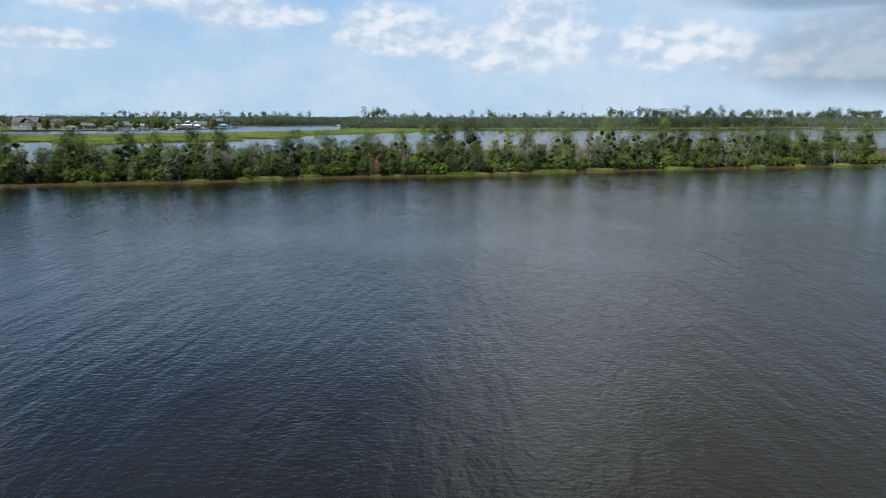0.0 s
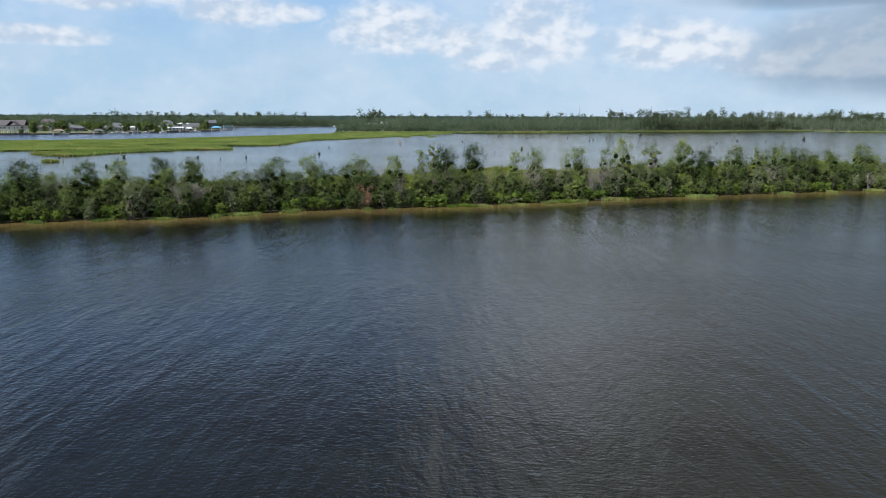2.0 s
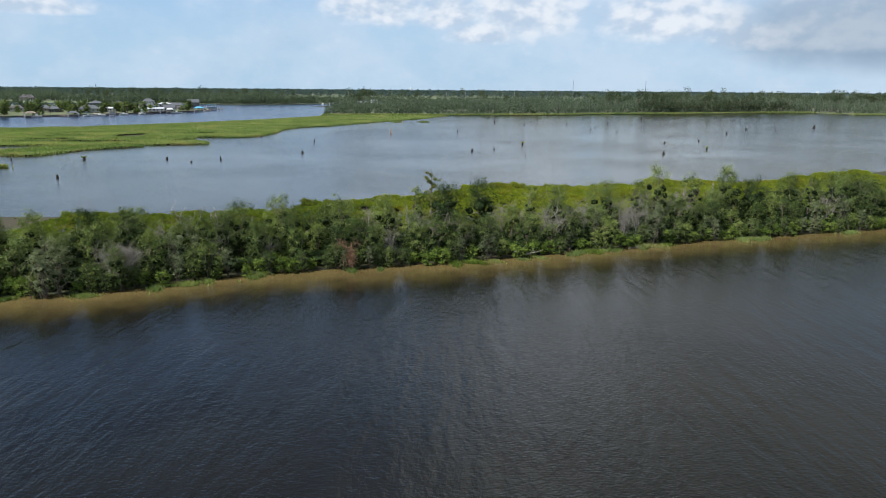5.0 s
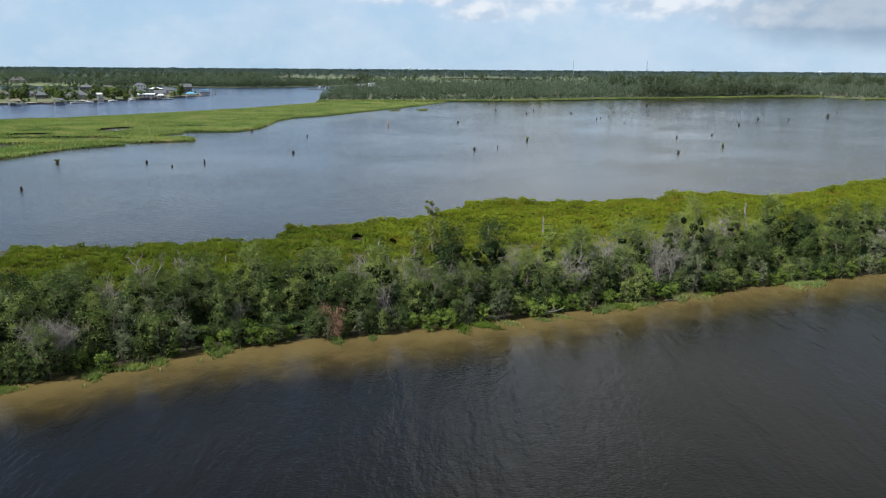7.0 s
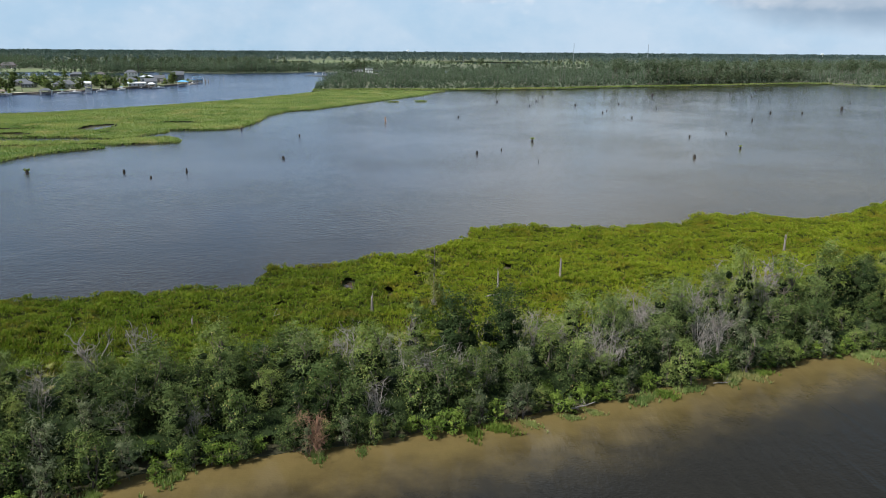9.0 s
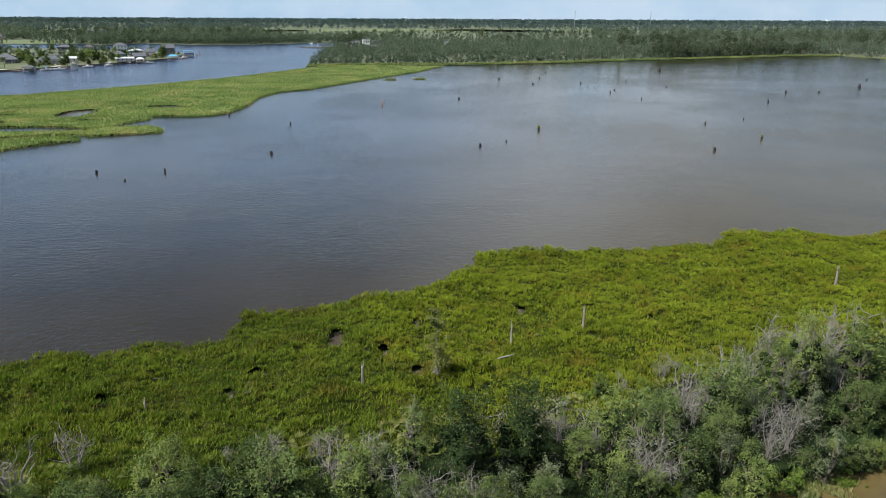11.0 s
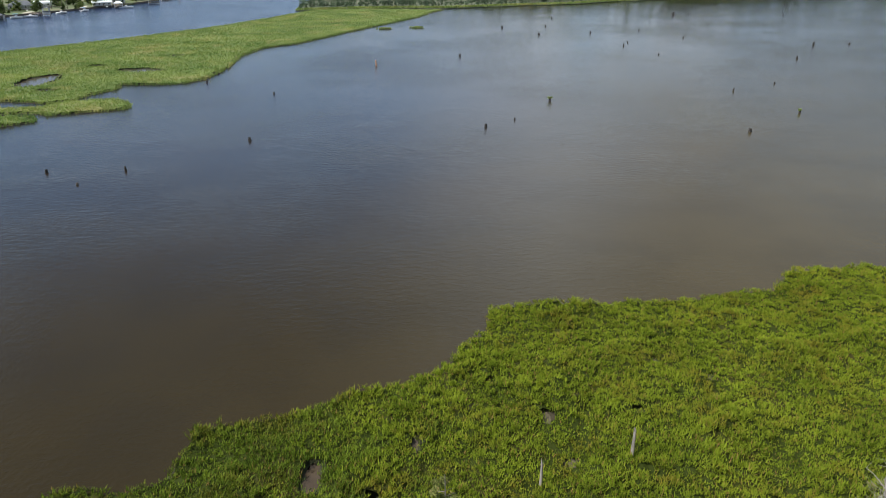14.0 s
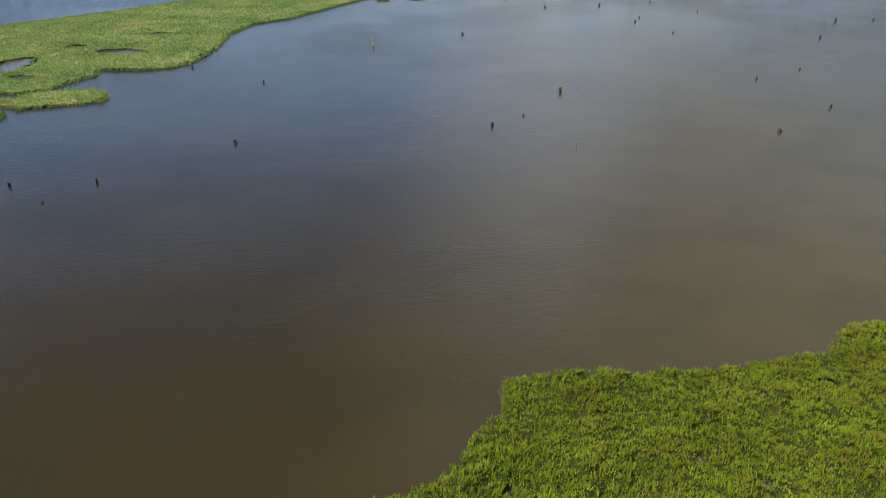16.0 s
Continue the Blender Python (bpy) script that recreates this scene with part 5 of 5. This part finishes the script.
    if stilt > 0.4:
        for i in range(4):
            for j in range(3):
                px, py = -w / 2 + 0.3 + (w - 0.6) * i / 3, -d / 2 + 0.3 + (d - 0.6) * j / 2
                boxed("support_post", (px - 0.15, py - 0.15, 0.0), (px + 0.15, py + 0.15, z0), trim, root)
        geo = Geo()
        for i in range(6):
            geo.box((w * 0.2, -d / 2 - 2.4 - 0.3 * (i + 1), z0 - 0.25 - stilt / 6 * (i + 1)), (w * 0.2 + 1.4, -d / 2 - 2.4 - 0.3 * i, z0 - 0.1 - stilt / 6 * (i + 1)))
        piece("stair", geo, trim, root)
    root.matrix_basis = pose(x, y, 0.68, 0, 0, turn) @ Matrix.Diagonal((0.82, 0.82, 0.76, 1))
    return root


house(-259, 599, 20, 17, 10, 3.4, 3.0, PALE, ROOF_GREY, "wide grey hip-roofed house with a porch", stilt=0.8)
house(-257, 622, 20, 12, 8, 3.2, 1.2, WHITE, ROOF_WHITE, "white house with a flat white sheet roof", False, 0.6)
house(-237, 655, 24, 13, 9, 4.6, 2.6, TEAL, ROOF_GREY, "teal two-storey house with a grey hip roof", stilt=0.8, storeys=2)
house(-220, 625, 24, 14, 7, 2.8, 0.9, WHITE, ROOF_WHITE, "long low white boathouse with a white roof", False, 1.0)
house(-219, 650, 24, 10, 9, 3.2, 3.0, PALE, ROOF_GREY, "grey-roofed gabled house at the bulkhead", False, 0.8)
house(-279, 764, 24, 13, 10, 6.6, 3.0, WHITE, ROOF_GREY, "tall white house with a broad grey roof", True, 1.5, storeys=2)
house(-236, 688, 24, 12, 9, 6.0, 1.4, SLATE, ROOF_WHITE, "dark two-storey house under a white roof", True, 1.0, storeys=2)
house(-219, 680, 24, 8, 6, 2.8, 1.5, BEIGE, ROOF_TAUPE, "small beige shed by the water", False, 0.3, False)
house(-221, 718, 22, 11, 9, 6.6, 3.8, SLATE, ROOF_GREY, "tall dark gabled house at the point", False, 1.2, storeys=2)
house(-232, 705, 22, 10, 8, 4.0, 3.0, PALE, ROOF_GREY, "grey gabled house between its neighbours", False, 0.8)
house(-248, 672, 24, 9, 8, 5.0, 2.4, BEIGE, ROOF_GREY, "beige house behind the waterfront row", True, 0.6, storeys=2)
house(-305, 629, 18, 15, 9, 3.2, 2.6, BEIGE, ROOF_GREY, "low house with a grey hip roof among trees", True, 0.4)
house(-290, 610, 18, 10, 8, 3.0, 2.2, SLATE, ROOF_GREY, "small dark house under the trees", True, 0.3)
house(-325, 622, 18, 12, 9, 3.2, 2.6, PALE, ROOF_TAUPE, "low pale house with a brown roof", True, 0.4)
house(-346, 802, 20, 14, 9, 3.4, 2.8, SLATE, ROOF_GREY, "dark low house behind the canal", True, 0.6)
house(-326, 808, 20, 10, 8, 3.4, 2.6, PALE, ROOF_TAUPE, "pale low house behind the canal", True, 0.6)
house(-306, 547, 14, 20, 11, 4.2, 4.8, PALE, ROOF_TAUPE, "large house on white stilts with brown gables", False, 2.6, storeys=1)
house(-300, 537, 104, 10, 8, 4.0, 4.2, PALE, ROOF_TAUPE, "gabled front wing on white stilts facing the river", False, 2.6, False)
house(-352, 588, 14, 11, 10, 5.2, 3.2, BEIGE, ROOF_TAUPE, "square pale house with a pyramid roof", True, 1.2, storeys=2)
house(-577, 1100, 20, 24, 12, 4.5, 5.5, BEIGE, ROOF_TAUPE, "broad brown-roofed house in front of the woods", True, 1.0, storeys=2)


def boathouse(x, y, turn, w, d, h, roof, label, flat=False):
    """An open roof on piles over the water, with a deck."""
    root = tagged(new("boathouse"), label, "boathouse", "boathouses along the spit")
    for i in range(3):
        for sx in (-1, 1):
            py = -d / 2 + 0.2 + (d - 0.4) * i / 2
            boxed("support_post", (sx * (w / 2 - 0.2) - 0.14, py - 0.14, -1.4), (sx * (w / 2 - 0.2) + 0.14, py + 0.14, h), WHITE, root)
    boxed("deck", (-w / 2, -d / 2, 0.9), (w / 2, d / 2, 1.1), PIER, root)
    geo = Geo()
    rise = 0.25 if flat else 1.6
    v = [(-w / 2 - 0.5, -d / 2 - 0.5, h), (w / 2 + 0.5, -d / 2 - 0.5, h), (w / 2 + 0.5, d / 2 + 0.5, h), (-w / 2 - 0.5, d / 2 + 0.5, h),
         (-w / 2 - 0.5, -d / 2 - 0.5, h + 0.15), (w / 2 + 0.5, -d / 2 - 0.5, h + 0.15), (w / 2 + 0.5, d / 2 + 0.5, h + 0.15), (-w / 2 - 0.5, d / 2 + 0.5, h + 0.15), (-w / 5, 0, h + rise), (w / 5, 0, h + rise)]
    geo.add(v, [(0, 3, 2, 1), (0, 1, 5, 4), (1, 2, 6, 5), (2, 3, 7, 6), (3, 0, 4, 7), (4, 5, 9, 8), (6, 7, 8, 9), (5, 6, 9, 9), (7, 4, 8, 8)])
    piece("roof", geo, roof, root)
    if flat:
        boxed("upper_deck", (-w / 2, -d / 2, h * 0.55), (w / 2, d / 2, h * 0.6), roof, root)
        boxed("cabin", (-w / 2 + 0.5, -d / 2 + 0.8, 1.1), (w / 2 - 0.5, d / 2 - 0.5, h * 0.55), PALE, root)
    for sy in (-1, 1):
        boxed("rail", (-w / 2, sy * d / 2 - 0.05, 1.9), (w / 2, sy * d / 2 + 0.05, 2.0), WHITE, root)
    root.matrix_basis = pose(x, y, 0, 0, 0, turn) @ Matrix.Diagonal((0.85, 0.85, 0.82, 1))


boathouse(-197, 657, 20, 9, 8, 4.0, ROOF_BLUE, "open boathouse with a bright blue roof")
boathouse(-206, 722, 18, 10, 7, 5.6, ROOF_BLUE, "two-level dock house with pale blue flat roofs", True)
boathouse(-228, 566, 18, 4.5, 5, 5.4, ROOF_GREY, "dark-roofed boathouse on tall piles", True)
boathouse(-208, 622, 20, 6, 6, 3.6, ROOF_WHITE, "open boathouse with a white roof")
boathouse(-243, 541, 16, 8, 4, 3.0, ROOF_GREY, "low grey-roofed boat shelter on piles")
boathouse(-262, 524, 16, 9, 4, 3.2, PIER, "timber boat shelter on piles")


def boat(x, y, turn, length, label, canopy=False):
    """A small motor boat: hull, deck, cabin or canopy, engine."""
    root = tagged(new("motor_boat"), label, "boat", "boats along the spit")
    bm = bmesh.new()
    rows = []
    for t in np.linspace(0, 1, 7):
        half = 0.17 * length * (1 - max(0.0, t - 0.45) ** 2 * 3.2)
        keel = -0.25 + 0.35 * t ** 3
        top = 0.75 + 0.3 * t
        px = (t - 0.5) * length
        rows.append([bm.verts.new(p) for p in ((px, -half, top), (px, -half * 0.75, 0.1), (px, 0, keel), (px, half * 0.75, 0.1), (px, half, top))])
    for a, b in zip(rows, rows[1:]):
        for i in range(4):
            bm.faces.new((a[i], a[i + 1], b[i + 1], b[i]))
    bm.faces.new(rows[0])
    for a, b in zip(rows, rows[1:]):
        m0, m1 = bm.verts.new((a[0].co + a[4].co) / 2 - Vector((0, 0, 0.2))), bm.verts.new((b[0].co + b[4].co) / 2 - Vector((0, 0, 0.2)))
        bm.faces.new((a[0], b[0], m1, m0)), bm.faces.new((m0, m1, b[4], a[4]))
    bmesh.ops.recalc_face_normals(bm, faces=bm.faces)
    me = bpy.data.meshes.new("hull")
    bm.to_mesh(me)
    bm.free()
    me.materials.append(WHITE)
    new("hull", me).parent = root
    boxed("console", (-0.1 * length, -0.45, 0.6), (0.08 * length, 0.45, 1.7), WHITE, root)
    boxed("windscreen", (0.082 * length, -0.42, 1.2), (0.09 * length, 0.42, 1.75), GLASS, root)
    boxed("engine", (-0.55 * length, -0.22, 0.2), (-0.5 * length, 0.22, 1.3), SLATE, root)
    if canopy:
        boxed("canopy", (-0.25 * length, -0.9, 2.3), (0.12 * length, 0.9, 2.38), ROOF_BLUE, root)
        for sx in (-0.22, 0.1):
            for sy in (-0.8, 0.8):
                boxed("post", (sx * length - 0.03, sy - 0.03, 0.7), (sx * length + 0.03, sy + 0.03, 2.3), STEEL, root)
    root.matrix_basis = pose(x, y, 0.05, 0, 0, turn)


boat(-233, 557, 30, 7.5, "white motor boat moored at the bulkhead")
boat(-238, 551, 40, 6.5, "white motor boat with a blue canopy", True)
boat(-203, 622, 10, 9.0, "white cabin boat moored by the boathouse")
boat(-219, 596, 60, 6.0, "small white motor boat at the bulkhead", True)
boat(-200, 690, 50, 7.0, "white motor boat near the point")
boat(-150, 1010, 80, 8.0, "distant white boat under way on the channel")
boat(-262, 531, 20, 6.0, "small white boat under a shelter")
boat(-226, 580, 45, 6.5, "pale motor boat tied along the bulkhead")


def pier(x, y, turn, length, label):
    root = tagged(new("pier"), label, "pier", "piers along the spit")
    boxed("deck", (0, -0.9, 0.95), (length, 0.9, 1.1), PIER, root)
    for i in range(int(length / 3) + 1):
        for sy in (-0.75, 0.75):
            boxed("support_post", (i * 3 + 0.1, sy - 0.12, -1.4), (i * 3 + 0.34, sy + 0.12, 1.7), PIER, root)
    root.matrix_basis = pose(x, y, 0, 0, 0, turn)


pier(-254, 542, -40, 12, "grey timber pier with round piles")
pier(-240, 572, -35, 9, "short grey timber pier")
pier(-216, 630, -30, 10, "timber pier beside the white boathouse")
pier(-206, 684, -20, 12, "timber pier with mooring piles")
pier(-212, 735, -10, 12, "long timber pier at the point")
for x, y, h in [(-196, 690, 4.0), (-191, 694, 4.4), (-195, 716, 3.6), (-189, 742, 4.6), (-228, 590, 3.0), (-216, 618, 3.0)]:
    post = tagged(new("mooring_post"), "tall dark timber mooring post in the water", "mooring post", "mooring posts")
    geo = Geo()
    geo.tube([(0, 0, -1.4), (0, 0, h * 0.5), (0, 0.03, h), (0, 0.03, h + 0.05)], (0.2, 0.18, 0.16, 0.02), 8)
    piece("shaft", geo, PIER, post)
    post.matrix_basis = pose(x, y, 0)

# the timber bulkhead along the spit
geo = Geo()
shore = [p for p in HOUSE_LAND[2:12]]
for (ax, ay), (bx, by) in zip(shore, shore[1:]):
    k = max(2, int(math.hypot(bx - ax, by - ay) / 2.4))
    for i in range(k):
        t0, t1 = i / k, (i + 0.94) / k
        p0, p1 = np.array((ax + (bx - ax) * t0, ay + (by - ay) * t0)), np.array((ax + (bx - ax) * t1, ay + (by - ay) * t1))
        s = np.array((-(by - ay), bx - ax)) / math.hypot(bx - ax, by - ay) * -0.35
        q = [(*p0, -1.2), (*p1, -1.2), (*(p1 + s), -1.2), (*(p0 + s), -1.2), (*p0, 1.0), (*p1, 1.0), (*(p1 + s), 1.0), (*(p0 + s), 1.0)]
        geo.add(q, [(0, 3, 2, 1), (4, 5, 6, 7), (0, 1, 5, 4), (1, 2, 6, 5), (2, 3, 7, 6), (3, 0, 4, 7)])
tagged(piece("bulkhead", geo, BULK), "dark timber bulkhead along the waterfront", "bulkhead", kind="structure")
for x, y, rx, ry, turn in [(-246, 580, 4, 14, 15), (-231, 622, 4, 16, 18), (-228, 690, 5, 10, 0), (-262, 545, 5, 8, 30)]:
    sheet("sand_patch", x, y, rx * 0.6, ry * 0.7, 0.73, SAND, "bare pale sand along the waterfront", turn)


def garden_tree(s):
    return leafy("garden_tree", 500 + s, 8.0, 3.2, LEAF_MID if s == 3 else LEAF_DARK, "dark green broad tree beside the houses", "tree", 1, 14, 9, 9, (0.34, 0.19), 0.16, full=1.1)


def garden_bush(s):
    return leafy("garden_bush", 520 + s, 3.4, 2.0, LEAF_MID if s % 2 else LEAF_DARK, "green rounded bush on the lawn", "bush", 3, 9, 8, 6, (0.30, 0.18), 0.1, full=1.1)


def garden_palm(s):
    r = np.random.default_rng(540 + s)
    root = tagged(new("palm_tree"), "slim palm tree with a round head", "palm tree")
    trunk, fan = Geo(), Geo()
    trunk.tube([(0, 0, -0.2), (0.1, 0, 2), (0.1, 0.1, 4), (0.2, 0.1, 6)], (0.24, 0.18, 0.16, 0.16), 6)
    tip = np.array((0.2, 0.1, 6.0))
    for i in range(26):
        a, up = r.uniform(0, 6.28), r.uniform(-0.5, 0.9)
        way = unit(np.array((math.cos(a), math.sin(a), up)))
        side = unit(np.cross(way, (0, 0, 1))) * 0.35
        fan.quads([np.stack([tip, tip + way * 0.8 + side, tip + way * 1.7 - np.array((0, 0, 0.3)), tip + way * 0.8 - side])])
    piece("trunk", trunk, BARK, root)
    piece("crown", fan, LEAF_MID, root)
    return root


for x, y, s, kind in [(-278, 626, 1.0, 0), (-272, 612, 0.9, 0), (-245, 632, 0.9, 0), (-233, 636, 0.9, 0), (-228, 668, 0.9, 0), (-244, 700, 0.9, 0), (-250, 645, 1.0, 0), (-226, 696, 0.8, 1), (-224, 735, 0.9, 0), (-262, 640, 0.9, 0), (-266, 660, 0.9, 0), (-240, 612, 0.8, 2), (-234, 606, 0.8, 2), (-283, 615, 1.1, 0), (-277, 606, 1.0, 0), (-290, 622, 1.0, 0), (-296, 600, 0.9, 0), (-272, 596, 0.9, 2), (-268, 590, 1.0, 2), (-240, 636, 0.8, 0), (-246, 640, 0.7, 0), (-236, 631, 0.9, 1), (-249, 630, 1.0, 1),
                      (-234, 600, 1.1, 1), (-228, 604, 0.8, 1), (-219, 700, 1.15, 0), (-222, 706, 0.9, 0), (-260, 650, 0.8, 0), (-270, 680, 0.9, 0), (-290, 700, 0.9, 0), (-300, 560, 1.0, 0), (-284, 566, 1.1, 0), (-275, 556, 0.9, 0),
                      (-310, 580, 1.2, 0), (-330, 600, 1.2, 0), (-262, 700, 0.7, 1), (-315, 665, 1.0, 0), (-340, 680, 1.1, 0), (-330, 782, 0.8, 0), (-352, 790, 0.9, 0), (-360, 720, 0.9, 0), (-336, 520, 1.0, 0), (-290, 528, 0.9, 1),
                      (-268, 560, 1.0, 2), (-244, 606, 0.9, 2), (-255, 575, 0.7, 1), (-385, 640, 1.2, 0), (-400, 700, 1.2, 0), (-380, 560, 1.1, 0), (-420, 600, 1.2, 0), (-305, 742, 0.8, 1), (-250, 755, 0.8, 1)]:
    plant((garden_tree, garden_bush, garden_palm)[kind], 4, x, y, s, 0.66, group="trees among the houses")
for (ax, ay), (bx, by) in zip(HOUSE_LAND[2:11], HOUSE_LAND[3:12]):
    # trees and bushes between the houses and the bulkhead
    for i in range(5):
        t, back = random.random(), random.uniform(3, 60) if i > 1 else random.uniform(3, 9)
        d = math.hypot(bx - ax, by - ay)
        x, y = ax + (bx - ax) * t - (by - ay) / d * back, ay + (by - ay) * t + (bx - ax) / d * back
        plant(garden_bush if i in (0, 3) else garden_tree, 4, x, y, random.uniform(0.6, 1.0), 0.66, group="trees among the houses")
x, y = scatter(HOUSE_LAND, 0.009, (-640, 480), (-265, 835))
keep = ((y > 690) | (x < -390)) & (np.hypot(x + 280, y - 764) > 14) & (np.hypot(x + 346, y - 802) > 16)
woods("spit_thicket", x[keep], y[keep], rng.uniform(2.5, 6.5, keep.sum()), FOREST_HAZED, "scattered shrubs and small trees behind the houses", 7, 7, 0.6, 0.4, 0.03)
# canals that cut through the land behind the houses
for x, y, rx, ry, turn in [(-420, 762, 110, 11, 4), (-300, 720, 36, 13, 20), (-560, 745, 110, 12, 5)]:
    sheet("canal", x, y, rx, ry, 0.72, WATER, "narrow canal behind the houses", turn, 0.06)


# ---- bridge, masts and poles ----
def bridge(x0, y0, x1, y1, z, label, step=6.0, width=5.0):
    length = math.hypot(x1 - x0, y1 - y0)
    root = tagged(new("bridge"), label, "bridge")
    boxed("deck", (0, -width / 2, z), (length, width / 2, z + 0.45), CONCRETE, root)
    for sy in (-1, 1):
        boxed("parapet", (0, sy * width / 2 - 0.1, z + 0.45), (length, sy * width / 2 + 0.1, z + 1.1), CONCRETE, root)
    for i in range(int(length / step) + 1):
        boxed("pier", (i * step, -width / 2 + 0.3, -1.4), (i * step + 0.5, width / 2 - 0.3, z), CONCRETE, root)
    root.matrix_basis = pose(x0, y0, 0, 0, 0, math.degrees(math.atan2(y1 - y0, x1 - x0)))


bridge(-131, 934, -88, 950, 2.6, "low grey trestle bridge on many piers", 3.2, 3.0)
bridge(-78, 905, -13, 852, 2.6, "grey road bridge rising out of the woods", 9.0, 7.0)
for x, y, w, h, wall, label in [(-94, 962, 12, 5.5, PALE, "grey industrial shed by the bridge"), (-80, 960, 8, 7.0, WHITE, "white bridge control house"), (-68, 968, 10, 4.5, SLATE, "dark storage shed by the bridge")]:
    root = tagged(new("shed"), label, "shed", "sheds by the bridge")
    boxed("wall", (-w / 2, -4, 0), (w / 2, 4, h), wall, root)
    boxed("roof", (-w / 2 - 0.4, -4.4, h), (w / 2 + 0.4, 4.4, h + 0.5), ROOF_GREY, root)
    for i in range(3):
        boxed("window", (-w / 2 + w * (i + 0.3) / 3, -4.05, h * 0.5), (-w / 2 + w * (i + 0.7) / 3, -4.003, h * 0.75), GLASS, root)
    root.matrix_basis = pose(x, y, 0.35, 0, 0, 10)


def mast(x, y, h, label):
    """A three-legged lattice mast."""
    root = tagged(new("radio_mast"), label, "radio mast", "radio masts")
    for k in range(3):
        a = k * 2.0944
        geo = Geo()
        geo.tube([(math.cos(a) * 1.1, math.sin(a) * 1.1, 0), (math.cos(a) * 0.8, math.sin(a) * 0.8, h * 0.6), (math.cos(a) * 0.4, math.sin(a) * 0.4, h)], (0.2, 0.18, 0.15), 4)
        piece("leg", geo, STEEL, root)
    brace = Geo()
    for i in range(int(h / 2.5)):
        for k in range(3):
            a, b = k * 2.0944, (k + 1) * 2.0944
            f0, f1 = 1.1 - 0.7 * i * 2.5 / h, 1.1 - 0.7 * (i + 1) * 2.5 / h
            brace.tube([(math.cos(a) * f0, math.sin(a) * f0, i * 2.5), (math.cos(b) * f1, math.sin(b) * f1, i * 2.5 + 2.5)], (0.09, 0.09), 3)
    tagged(piece("lattice", brace, STEEL, root), kind="stuff")
    root.matrix_basis = pose(x, y, 0.3)


mast(377, 2170, 49, "tall thin steel lattice radio mast above the woods")
mast(582, 2170, 48, "tall thin steel lattice radio mast above the woods")
for x, y, top in [(-128, 3500, 29), (1641, 3300, 26)]:
    root = tagged(new("water_tower"), "white spheroid water tower over the forest", "water tower", "water towers")
    geo = Geo()
    geo.tube([(0, 0, 0), (0, 0, 4), (0, 0, top - 9), (0, 0, top - 7)], (4, 1.8, 1.8, 3.0), 12)
    piece("column", geo, WHITE, root, smooth=True)
    geo = Geo()
    prof = [(2.0, -7), (5.0, -5.6), (6.6, -3.4), (6.4, -1.4), (4.0, -0.2), (0.1, 0.1)]
    geo.tube([(0, 0, top + p) for _, p in prof], [q for q, _ in prof], 14)
    piece("tank", geo, WHITE, root, smooth=True)
    root.matrix_basis = pose(x, y, 0.3)
for x, y in [(-350, 1750), (-206, 1750), (-109, 1750), (16, 1750), (57, 1700), (138, 1700), (165, 1700), (250, 1720)]:
    root = tagged(new("power_pole"), "pale timber power pole in the far meadow", "power pole", "power poles")
    geo = Geo()
    geo.tube([(0, 0, 0), (0, 0, 8), (0, 0, 16), (0, 0, 16.1)], (0.32, 0.28, 0.22, 0.02), 6)
    piece("shaft", geo, CONCRETE, root)
    boxed("crossarm", (-1.6, -0.1, 14.8), (1.6, 0.1, 15.1), CONCRETE, root)
    root.matrix_basis = pose(x, y, 0.3)
